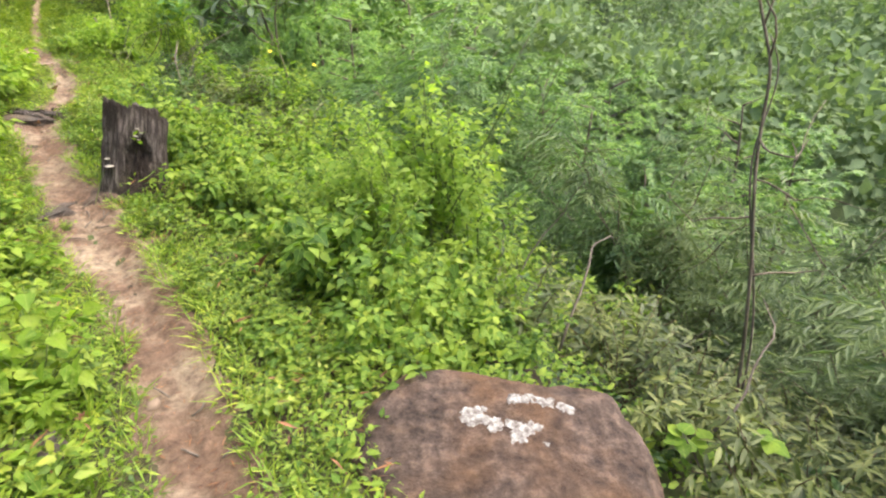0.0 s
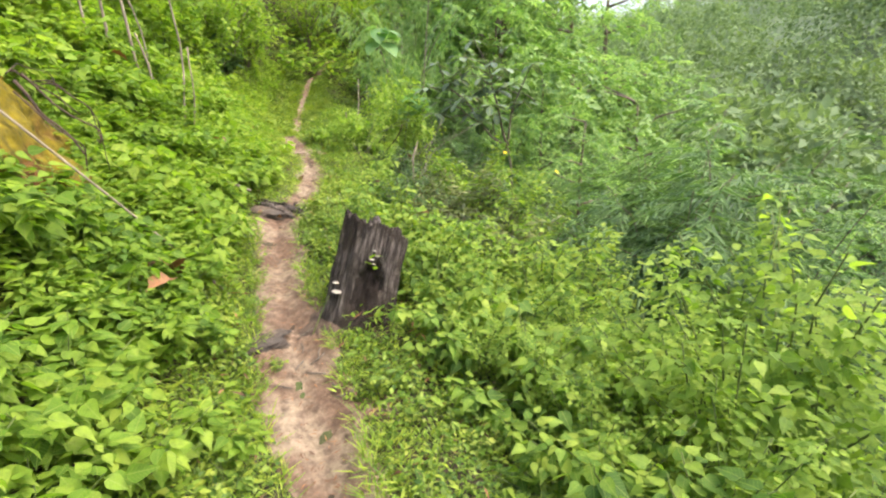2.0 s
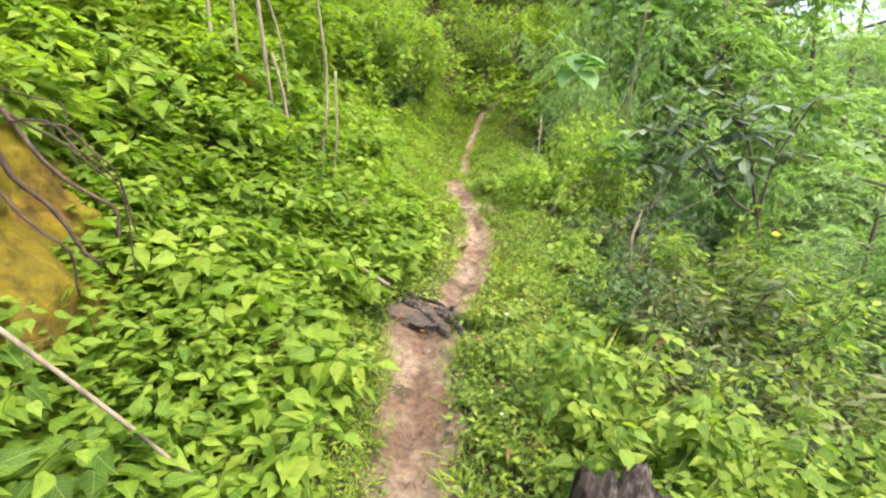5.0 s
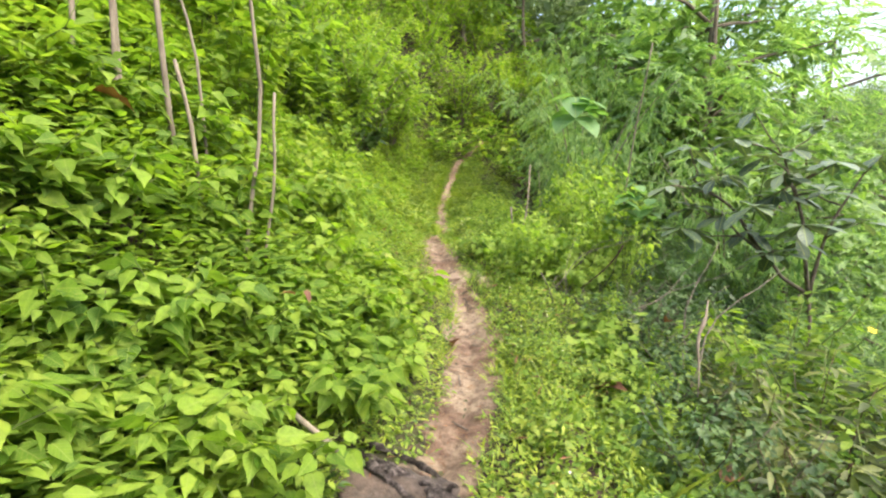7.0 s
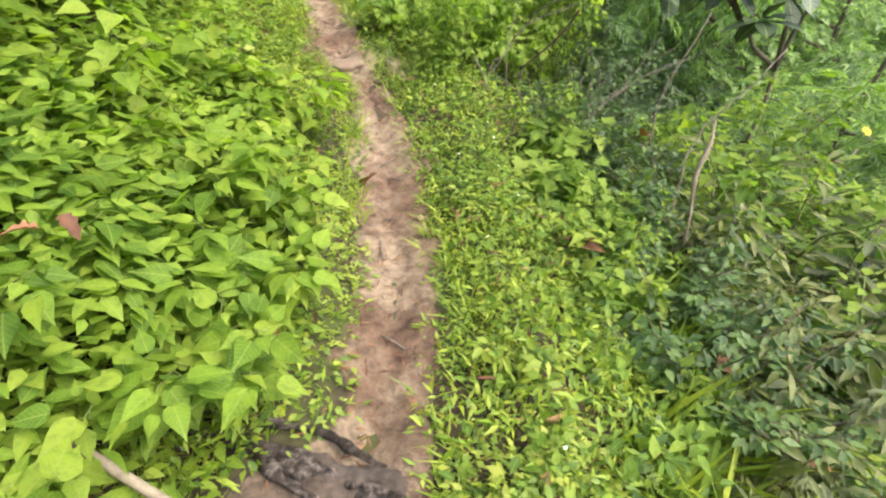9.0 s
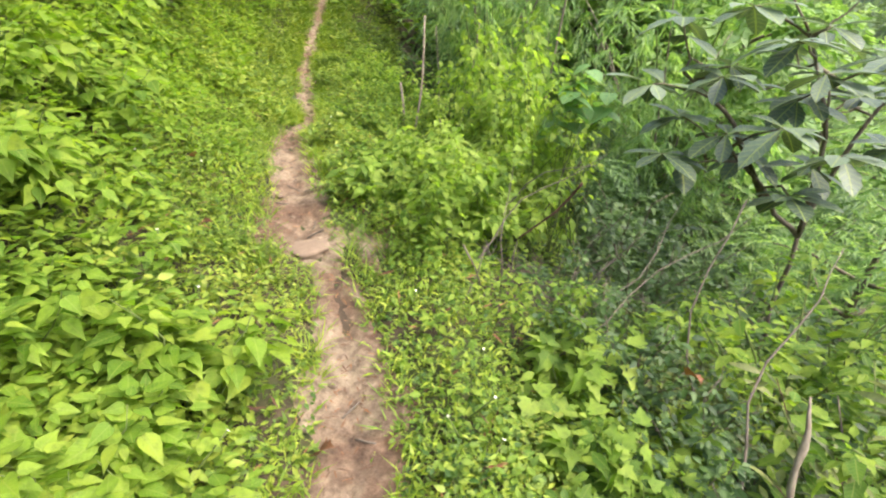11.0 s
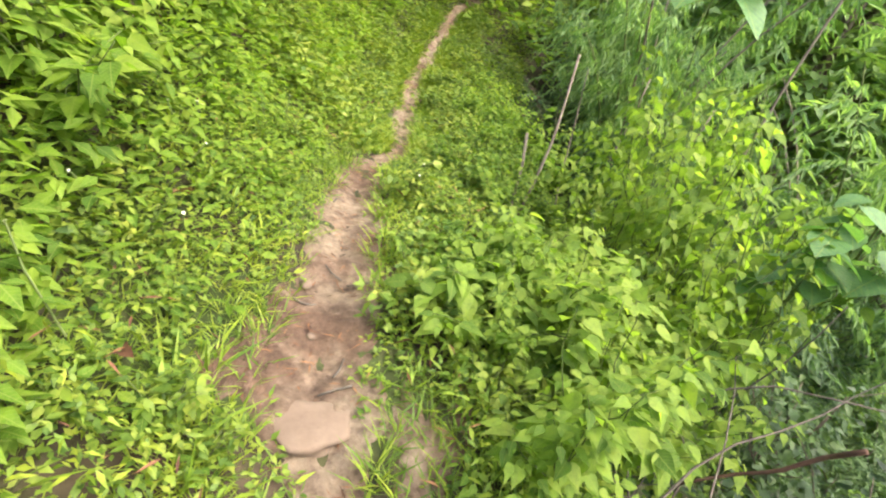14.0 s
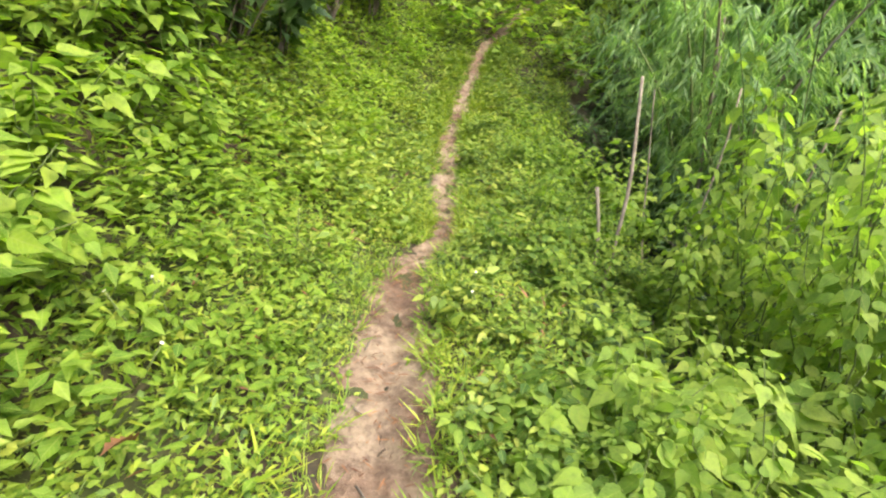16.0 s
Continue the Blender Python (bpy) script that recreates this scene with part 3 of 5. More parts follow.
def stump_mesh():
    """A leaning broken stump: fluted sides, a jagged hollowed top."""
    rings, sides = 44, 110
    V, depth = [], []
    for i in range(rings):
        u = i / (rings - 1)
        for k in range(sides):
            t = 2 * math.pi * k / sides
            c = Vector((math.cos(t), math.sin(t), 0))
            r = 1 + 0.22 * (1 - u) ** 3 + 0.07 * noise.noise(Vector((c.x * 2, c.y * 2, u * 0.7))) + 0.055 * noise.noise(Vector((c.x * 7, c.y * 7, u * 0.8))) + 0.06 * noise.noise(Vector((c.x * 16, c.y * 16, u * 1.5))) - 0.07 * max(0, 0.35 - abs(noise.noise(Vector((c.x * 9, c.y * 9, u * 1.1 + 4))))) + 0.04 * noise.noise(Vector((c.x * 34, c.y * 34, u * 4))) + 0.05 * noise.noise(Vector((c.x * 3, c.y * 3, u * 4 + 3)))
            wide = math.atan2(c.x + 0.12, -c.y) + 0.25 * noise.noise(Vector((u * 5, c.x * 2, 9)))
            hollow = math.exp(-(wide / 0.42) ** 4 - ((u - 0.42 - 0.12 * wide) / 0.24) ** 4) * (1 + 0.5 * noise.noise(Vector((c.x * 12, c.y * 12, u * 9))))
            r -= 0.5 * hollow
            depth.append(hollow)
            top = 0.61 + 0.04 * noise.noise(Vector((c.x * 3, c.y * 3, 5))) + 0.03 * noise.noise(Vector((c.x * 6, c.y * 6, 7))) + 0.03 * noise.noise(Vector((c.x * 17, c.y * 17, 2))) - 0.10 * max(c.x, 0) ** 2
            V.append((0.21 * r * c.x, 0.16 * r * c.y, -0.12 + u * (top + 0.12)))
    for i, k2 in ((1, 0.82), (2, 0.55), (3, 0.25)):
        for k in range(sides):
            x, y, z = V[(rings - 1) * sides + k]
            V.append((x * k2, y * k2, z - 0.035 * i + 0.02 * noise.noise(Vector((x * 40, y * 40, i)))))
    n = rings + 3
    i, j = np.meshgrid(np.arange(n - 1), np.arange(sides), indexing="ij")
    a, b = i * sides + j, i * sides + (j + 1) % sides
    F = np.stack([a, b, b + sides, a + sides], -1).reshape(-1, 4)
    me = mesh("stump_wood", V, F, M_STUMP, True)
    # faces deep in the side hollow take the near-black wood
    me.materials.append(M_HOLLOW)
    deep = np.concatenate([depth, np.zeros(3 * sides)])[F].mean(1) > 0.3
    me.polygons.foreach_set("material_index", deep.astype(np.int32))
    return me


stump = thing("tree_stump", "weathered grey-brown tree stump leaning beside the path", "stump")
part("wood", stump_mesh(), stump)
for x, y, z, r, rz in ((-0.205, -0.10, 0.16, 0.036, -70), (-0.215, -0.08, 0.21, 0.024, -75), (-0.02, -0.165, 0.42, 0.014, -10), (-0.035, -0.165, 0.37, 0.015, -15), (-0.045, -0.168, 0.45, 0.013, -5), (-0.05, -0.165, 0.395, 0.018, -20)):
    bm = bmesh.new()
    bmesh.ops.create_uvsphere(bm, u_segments=14, v_segments=8, radius=1)
    for v in bm.verts:
        v.co = Vector((v.co.x * r * (1 + 0.15 * math.sin(5 * v.co.y)), v.co.y * r * 0.8, v.co.z * r * (0.28 if v.co.z > 0 else 0.12)))
    me = bpy.data.meshes.new("fungus")
    bm.to_mesh(me)
    bm.free()
    me.polygons.foreach_set("use_smooth", np.ones(len(me.polygons), bool))
    me.materials.append(M_FUNGUS)
    place(part("bracket_fungus", me, stump, "cream bracket fungus"), x, y, z, 12, 0, rz)
sprout = mesh("sprout_leaf", *OVATE, M_BROAD, True, OVATE)
sprig = mesh("sprig_leaf", *NARROW, M_CREEP, True, NARROW)
for k, (x, y, z, s_) in enumerate(((-0.06, -0.185, 0.37, 0.07), (-0.03, -0.185, 0.34, 0.065), (-0.07, -0.185, 0.40, 0.06), (-0.04, -0.185, 0.42, 0.05), (-0.05, -0.2, 0.06, 0.06), (0.03, -0.21, 0.05, 0.07), (-0.1, -0.19, 0.04, 0.06), (0.08, -0.19, 0.03, 0.05), *((-0.14 + 0.022 * q, -0.2 - 0.02 * (q % 3), 0.02 + 0.03 * (q % 4), 0.05 + 0.012 * (q % 3)) for q in range(13)))):
    lf = part("sprout", sprout if k < 8 else sprig, stump, "small green sprout growing on the stump")
    lf.matrix_basis = pose(x, y, z, 20 + 15 * (k % 3), 0, 130 + 37 * k) @ Matrix.Diagonal((s_, s_, s_, 1))
place(stump, 0.785, 5.31, -1.27, -4, 19, 6)


rod("fallen_branch", bent((-0.98, 5.36, 0.34), (0.04, 5.66, -1.16), 14, 0.02, 1), np.linspace(0.008, 0.005, 14), M_DEAD, "long thin grey branch leaning against the mossy rock", "branch")
rod("fallen_branch", bent((0.14, 7.26, -0.72), (-0.12, 7.45, -0.6), 6, 0.01, 2), 0.011, M_DEAD, "short grey stick lying by the step stone", "branch")
rod("leaning_cane", bent((1.86, 12.7, -0.95), (2.2, 13.45, 0.35), 10, 0.015, 3), np.linspace(0.014, 0.011, 10), M_DEAD, "pale dead bamboo cane leaning in the bushes", "cane")
rod("leaning_cane", bent((1.72, 12.5, -0.9), (1.78, 12.8, -0.25), 8, 0.01, 13), 0.012, M_DEAD, "short pale dead cane standing in the bushes", "cane")
rod("fallen_branch", bent((1.95, 10.2, -0.85), (2.25, 10.0, -0.42), 9, 0.05, 44), np.linspace(0.005, 0.009, 9), M_DRYWOOD, "reddish-brown fallen branch caught in the undergrowth", "branch")
for k, (a, e, r) in enumerate((((2.3, 12.9), (2.75, 13.2, 0.3), 0.008), ((2.6, 12.6), (3.2, 12.9, 0.2), 0.009), ((2.45, 13.4), (2.4, 13.7, 0.25), 0.007), ((3.1, 12.6), (3.55, 12.4, 1.9), 0.012))):
    rod("leaning_cane", bent((*a, float(land(*a)) - 0.05), e, 12, 0.04, 640 + k), np.linspace(r, r * 0.7, 12), M_DEAD, "thin pale dead cane standing among the bamboo", "cane", "dead canes")
rod("broken_stick", bent((1.9, 8.13, -0.98), (2.05, 8.34, -0.5), 10, 0.03, 4), np.array([0.004, 0.004, 0.005, 0.007, 0.011, 0.009, 0.012, 0.008, 0.006, 0.003]), M_DEAD, "torn pale stick standing in the undergrowth", "branch")
for k, (x, z, lean, r) in enumerate(((-1.03, 1.6, -0.05, 0.02), (-0.93, 1.7, 0.0, 0.014), (-0.86, 1.75, 0.05, 0.018), (-0.60, 0.75, -0.10, 0.018), (-0.47, 1.5, 0.10, 0.016), (-0.40, 0.62, 0.12, 0.014), (-0.70, 1.8, 0.08, 0.022), (-0.66, 1.4, -0.16, 0.013))):
    base = float(land(x, 7.95 + 0.05 * k))
    rod("dead_sapling", bent((x, 7.95 + 0.05 * k, base - 0.05), (x + lean, 8.0 + 0.05 * k, z), 8, 0.05, 20 + k), np.linspace(r * 0.7, r * 0.5, 8), M_DEAD, "upright grey dead sapling standing in the weeds", "dead sapling", "dead saplings")
for k, (a, b, r) in enumerate((((1.5, 9.9, -0.9), (2.6, 10.3, -0.35), 0.008), ((1.6, 9.6, -1.1), (1.9, 10.2, -0.3), 0.007), ((1.7, 9.3, -1.0), (2.9, 9.9, -0.55), 0.009), ((2.0, 9.8, -1.3), (2.2, 9.5, -0.4), 0.008),
                               ((1.45, 9.75, -0.6), (2.1, 9.6, -1.2), 0.007), ((1.8, 10.6, -1.1), (2.4, 10.1, -0.35), 0.01), ((2.2, 10.9, -1.3), (2.5, 10.5, -0.2), 0.009), ((1.75, 9.2, -0.95), (3.2, 9.6, -0.5), 0.007),
                               ((2.9, 3.4, -2.4), (3.6, 3.2, -1.5), 0.012), ((2.6, 2.6, -2.3), (3.6, 2.9, -1.9), 0.016), ((2.4, 1.5, -2.0), (3.3, 1.7, -1.75), 0.012), ((3.1, 4.6, -2.5), (3.9, 4.3, -1.3), 0.01),
                               ((1.95, 8.35, -1.1), (3.0, 9.0, -0.45), 0.01), ((2.2, 8.6, -1.4), (2.7, 9.3, -0.3), 0.012), ((1.3, 9.5, -0.95), (1.75, 9.95, -0.62), 0.006))):
    rod("dead_twig", bent(a, b, 9, 0.11, 60 + k), np.linspace(r * 0.65, r * 0.25, 9), M_TWIG, "bare grey dead twig tangled in the undergrowth", "twig", "dead twigs", 5)


def dead_bush(x, y, z, reach, count, seed):
    """A dead bush: bare forked twigs rising from one root."""
    g = np.random.default_rng(seed)
    ob = thing("dead_bush", "tangle of bare grey dead twigs in a dark hollow", "dead bush", "dead bushes")
    for k in range(count):
        a, e = g.uniform(0, 2 * np.pi), g.uniform(0.15, 1.1)
        end = np.array([math.cos(a), math.sin(a), e]) * reach * g.uniform(0.5, 1.0)
        L = bent((0, 0, 0), end, 9, 0.09 * reach, seed + k)
        V, F = tube(L, np.linspace(0.006, 0.002, 9), 5)
        twig = part("twig", mesh("twig", V, F, M_TWIG, True), ob)
        for q in range(3):
            s0 = L[g.integers(3, 8)]
            V, F = tube(bent(s0, s0 + g.normal(0, 0.22 * reach, 3) + [0, 0, 0.06], 5, 0.02, seed + 9 * k + q), np.linspace(0.0025, 0.001, 5), 4)
            part("side_twig", mesh("side_twig", V, F, M_TWIG, True), twig)
    ob.matrix_basis = pose(x, y, z)


for k, (x, y, r, n) in enumerate(((2.05, 9.9, 0.62, 16), (2.35, 10.15, 0.7, 14), (1.85, 10.1, 0.5, 10), (2.5, 9.5, 0.6, 10), (3.1, 3.6, 0.9, 12), (2.9, 2.6, 0.8, 12), (2.6, 8.6, 0.6, 9))):
    dead_bush(x, y, float(land(x, y)), r, n, 900 + 50 * k)


# ---- plants ----
def stalk_lines(g, height, spread, stems, lean=0.0):
    out = []
    for k in range(stems):
        a = g.uniform(0, 2 * np.pi)
        r, h = spread * g.uniform(0.35, 1), height * g.uniform(0.6, 1)
        u = np.linspace(0, 1, 7)[:, None]
        end = np.array([math.cos(a) * r + lean * h, math.sin(a) * r, h])
        P = u * end * np.array([1, 1, 0]) * u ** 0.6 + np.array([0, 0, 1]) * h * (u * (1.25 - 0.25 * u))
        P = P + np.concatenate([np.zeros((1, 3)), g.normal(0, 0.02 * height, (6, 3))])
        out.append(P)
    return out


def plant_parts(g, height, spread, stems, per_stem, size, template, start=0.25, droop=0.25, radius=0.004, scatter=0.05):
    lines = stalk_lines(g, height, spread, stems)
    tubes = [tube(P, np.linspace(radius, radius * 0.35, len(P)), 5) for P in lines]
    pos, way = [], []
    for P in lines:
        u = start + (1 - start) * np.sqrt(g.uniform(0, 1, per_stem))
        f = u * (len(P) - 1)
        i = np.minimum(f.astype(int), len(P) - 2)
        q = P[i] + (P[i + 1] - P[i]) * (f - i)[:, None]
        a = g.uniform(0, 2 * np.pi, per_stem)
        d = np.stack([np.cos(a), np.sin(a), g.normal(-droop, 0.3, per_stem)], -1)
        pos.append(q + unit(d) * scatter * g.uniform(0.2, 1.3, per_stem)[:, None])
        way.append(d)
    pos, way = np.concatenate(pos), np.concatenate(way)
    return tubes, pos, way, size * g.uniform(0.4, 1.2, len(pos))


def plant(name, label, category, group, stem_mat, leaf_material, template, seed, single=0, each=True, **kw):
    """A plant that stands at the origin: its stalks and its foliage; single: so many large blades as pieces of their own."""
    g = np.random.default_rng(seed)
    ob = thing(name, label, category, group)
    stalks, pos, way, size = plant_parts(g, template=template, **kw)
    stems = [tagged(part("stem", mesh("stem", V, F, stem_mat, True), ob), kind="" if each else "stuff") for V, F in (stalks if each else [join(*stalks)])]
    mix = g.permutation(len(pos))
    owner = np.repeat(np.arange(len(stalks)), kw["per_stem"])[mix]
    pos, way, size = pos[mix], way[mix], size[mix]
    if single:
        one = mesh("leaf", template[0], template[1], leaf_material, True, template)
        for k in range(single):
            d = Vector(way[k])
            d.normalize()
            u = Vector((g.normal(0, 0.3), g.normal(0, 0.3), 1))
            zz = (u - u.dot(d) * d).normalized()
            m = Matrix((d.cross(zz), d, zz)).transposed().to_4x4()
            lf = part("leaf", one, stems[owner[k]] if each else ob)
            lf.matrix_basis = Matrix.Translation(pos[k]) @ m @ Matrix.Diagonal((size[k],) * 3 + (1,))
        pos, way, size = pos[single:], way[single:], size[single:]
    if len(pos):
        LV, LF = leaves(template, pos, way, size, g=g)
        part("foliage", mesh("foliage", LV, LF, leaf_material, True, template), ob)
    return ob


def spread_plants(kinds, spots, g, low=0.8, high=1.2, sink=0.02, level=None, lean=0):
    """Sets copies of some plants at spots (x, y, scale); the first of each kind stands at its first spot."""
    for n, (x, y, k) in enumerate(spots):
        ob = kinds[n % len(kinds)]
        s = k * g.uniform(low, high)
        m = pose(x, y, (float(land(x, y)) if level is None else level) - sink, 0, lean, 0) @ pose(0, 0, 0, g.uniform(-8, 8), g.uniform(-8, 8), g.uniform(0, 360))
        if ob.location.length:
            c = copy_thing(ob, m)
        else:
            c = ob
            c.matrix_basis = m
        c.scale = (s, s, s)


def zone(g, n, s0, s1, y0, y1, k=1.0, gap=0.0):
    out = []
    while len(out) < n:
        y, s = g.uniform(y0, y1), g.uniform(s0, s1)
        x = float(path_x(y)) + s
        if (x - 0.82) ** 2 + (y - 5.1) ** 2 < 0.46 ** 2 or (x - 1.25) ** 2 + (y - 1.9) ** 2 < 0.62 ** 2:
            continue
        if -2.2 < x < -0.8 and 5.35 < y < 6.4:
            continue
        if ((x - 1.02) / 0.2) ** 2 + ((y - 10.12) / 0.3) ** 2 < 1 or ((x - 0.42) / 0.18) ** 2 + ((y - 10.3) / 0.25) ** 2 < 1:
            continue
        if ((x - 2.1) / 0.5) ** 2 + ((y - 9.9) / 0.42) ** 2 < 1:
            continue
        if gap and any((x - a) ** 2 + (y - b) ** 2 < gap * gap for a, b, _ in out):
            continue
        out.append((x, y, k))
    return out


pg = np.random.default_rng(5)
# broad-leaved weeds on the bank, large blades as pieces
weeds = [plant("broadleaf_weed", "bright green weed with pointed heart-shaped leaves", "weed", "bank weeds", M_STEM, M_BROAD, HEART, 100 + k, single=5,
               height=0.5, spread=0.26, stems=6, per_stem=32, size=0.084, start=0.2, droop=0.2, scatter=0.06) for k in range(4)]
spread_plants(weeds, zone(pg, 88, -2.1, -0.42, 5.6, 9.0, 1.0, 0.12) + zone(pg, 44, -1.3, -0.40, 2.2, 5.7, 0.85, 0.12) + zone(pg, 14, -1.5, -0.85, 9.3, 12.5, 1.0, 0.2) + [(-0.70, 5.15, 0.9), (-0.82, 4.95, 1.0), (-0.9, 5.2, 1.0), (-0.62, 5.38, 0.85), (-1.0, 5.0, 1.0), (-1.15, 5.15, 1.0), (-0.75, 5.45, 0.8), (-1.3, 5.0, 1.1)], pg, lean=10)
spread_plants(weeds, [(-1.2, 6.1, 1.0), (-1.45, 5.75, 0.9), (-1.0, 6.35, 1.0)], pg, sink=0.0, level=0.18)
# tall weeds higher up the bank
tall = [plant("tall_weed", "tall leafy green weed standing on the bank", "weed", "tall bank weeds", M_STEM, M_BROAD, LOBED if k == 1 else HEART, 130 + k,
              height=1.15, spread=0.44, stems=8, per_stem=46, size=0.10, start=0.15, droop=0.12, scatter=0.08) for k in range(3)]
spread_plants(tall, zone(pg, 22, -2.7, -1.5, 8.6, 12.5, 1.0, 0.25) + zone(pg, 14, -3.2, -2.2, 3.0, 8.6, 0.6, 0.3) + zone(pg, 26, -3.2, -1.1, 12.5, 18, 1.1, 0.3), pg, lean=10)
# small-leaved low herbs
herbs = [plant("low_herb", "low yellow-green herb with small leaves", "herb", "low herbs", M_STEM, M_CREEP, OVATE, 160 + k, each=False,
               height=0.22, spread=0.16, stems=9, per_stem=14, size=0.045, start=0.2, droop=0.1, radius=0.0025, scatter=0.03) for k in range(4)]
spread_plants(herbs, zone(pg, 70, -1.2, -0.28, 2.0, 9.5, 1.0, 0.1) + zone(pg, 60, -1.3, -0.3, 9.0, 13.5, 0.9, 0.1) + zone(pg, 40, 0.3, 0.75, 2.4, 9, 0.9, 0.1) + zone(pg, 30, 0.3, 0.7, 10, 16, 1.0, 0.1) + [(0.2, 4.76, 0.55), (0.1, 5.02, 0.5), (0.64, 4.84, 0.4), (0.73, 4.8, 0.45), (0.88, 4.95, 0.6), (0.26, 4.9, 0.4)], pg)
# leafy bushes on the lower side
bushes = [plant("leafy_bush", "dense bright green bush with pointed leaves", "bush", "path-side bushes", M_STEM, M_BUSH, HEART, 190 + k,
                height=0.68, spread=0.42, stems=11, per_stem=(64, 52, 40, 30)[k], size=(0.05, 0.06, 0.075, 0.09)[k], start=0.15, droop=0.3, radius=0.005, scatter=0.06) for k in range(4)]
spread_plants(bushes, zone(pg, 34, 0.75, 2.2, 3.0, 6.4, 1.05, 0.22) + zone(pg, 14, 0.9, 2.0, 2.6, 3.6, 0.9, 0.22) + zone(pg, 16, 0.85, 1.7, 12.4, 17, 0.62, 0.28) + zone(pg, 10, 0.85, 1.3, 8.1, 9.4, 0.65, 0.22), pg, 0.8, 1.15)
large = [plant("large_bush", "tall bright green bush on the slope", "bush", "slope bushes", M_STEM, M_BUSH, OVATE, 205 + k,
               height=1.15, spread=0.7, stems=10, per_stem=95, size=0.075, start=0.12, droop=0.2, radius=0.008, scatter=0.09) for k in range(3)]
spread_plants(large, zone(pg, 34, 1.9, 4.6, 3.4, 9.5, 1.05, 0.36), pg, 0.8, 1.2)
tallbush = [plant("tall_bush", "tall yellow-green leafy bush rising from the slope", "bush", "tall bushes", M_STEM, M_VINE, HEART, 215 + k,
                  height=1.45, spread=0.6, stems=12, per_stem=100, size=0.052, start=0.15, droop=0.15, radius=0.007, scatter=0.08) for k in range(2)]
spread_plants(tallbush, [(2.25, 3.7, 1.15), (2.6, 3.95, 1.4), (2.95, 4.3, 1.2), (2.35, 4.3, 1.0), (2.95, 3.8, 1.4), (2.0, 4.0, 0.8), (1.5, 4.3, 0.5), (1.8, 4.6, 0.52), (2.1, 4.9, 0.58), (1.6, 5.0, 0.45), (2.0, 5.3, 0.5), (2.3, 5.2, 0.58), (1.35, 4.7, 0.42), (1.9, 4.25, 0.6), (1.8, 3.4, 0.7), (1.55, 3.8, 0.55)], pg, 0.95, 1.05)
vines = [plant("vine_bush", "leafy vine climbing over shrubs beside the path", "vine", "path-side vines", M_STEM, M_VINE, HEART, 220 + k, single=16,
               height=0.95, spread=0.38, stems=9, per_stem=44, size=0.078, start=0.12, droop=0.3, radius=0.004, scatter=0.07) for k in range(3)]
spread_plants(vines, [(1.42, 9.98, 0.75), (1.62, 10.25, 0.9), (1.5, 10.65, 0.85), (1.82, 10.8, 0.8), (1.68, 11.15, 0.5), (1.98, 11.3, 0.8), (1.55, 11.75, 0.4), (2.35, 11.7, 1.0), (2.25, 12.2, 0.9), (1.36, 11.05, 0.5), (1.3, 10.5, 0.45), (1.42, 10.9, 0.5), (1.68, 10.6, 0.6), (2.55, 11.3, 1.0), (1.95, 10.4, 0.85), (2.3, 10.9, 0.95)], pg, 0.92, 1.08)
trailing = [plant("trailing_vine", "low trailing vine with bright pointed leaves", "vine", "trailing vines", M_STEM, M_VINE, HEART, 245 + k, single=12,
                  height=0.4, spread=0.34, stems=7, per_stem=24, size=0.085, start=0.25, droop=0.35, radius=0.003, scatter=0.06) for k in range(2)]
spread_plants(trailing, [(1.04, 10.95, 0.62), (1.16, 10.78, 0.7), (1.27, 10.65, 1.0), (1.32, 10.95, 1.05), (1.46, 10.75, 1.1), (1.52, 11.08, 1.1), (1.66, 10.6, 1.25), (1.24, 11.15, 0.7), (1.75, 10.88, 1.25), (1.42, 10.42, 1.0), (1.55, 10.25, 1.1), (1.9, 10.65, 1.3), (1.7, 11.3, 1.1)], pg, 0.95, 1.08)
climbers = [plant("climbing_vine", "thin vine strands with pointed yellow-green leaves", "vine", "climbing vines", M_STEM, M_VINE, HEART, 235 + k, single=10,
                  height=2.0, spread=0.36, stems=7, per_stem=44, size=0.08, start=0.12, droop=0.7, radius=0.005, scatter=0.09) for k in range(2)]
spread_plants(climbers, [(2.2, 11.75, 1.0), (2.55, 11.5, 1.05), (2.45, 12.1, 1.0), (2.75, 11.2, 0.95), (2.05, 12.1, 0.8), (2.12, 10.7, 0.8), (2.4, 10.85, 0.95), (2.25, 11.25, 0.9), (2.7, 11.8, 1.2), (2.9, 11.3, 1.15), (3.1, 12.0, 1.3), (2.65, 12.5, 1.2), (3.05, 12.6, 1.3), (2.85, 10.9, 1.0)], pg, 0.95, 1.05)
pg2 = np.random.default_rng(77)
spread_plants(bushes[:2], zone(pg2, 13, 0.62, 1.25, 12.3, 15.2, 0.72, 0.22), pg2, 0.85, 1.15)
spread_plants(vines, [(1.75, 12.7, 0.62), (2.1, 13.2, 0.85), (1.9, 13.9, 0.8), (2.3, 12.7, 0.9), (2.15, 14.6, 0.95), (1.75, 11.9, 0.5), (1.62, 13.3, 0.55), (1.75, 14.5, 0.7), (2.0, 15.3, 0.9), (1.7, 15.2, 0.6), (2.4, 13.9, 1.05), (1.55, 12.3, 0.42)], pg2, 0.92, 1.08)
spread_plants(herbs, zone(pg2, 34, 0.2, 1.0, 11.6, 15.8, 1.25, 0.14), pg2, 0.85, 1.2)
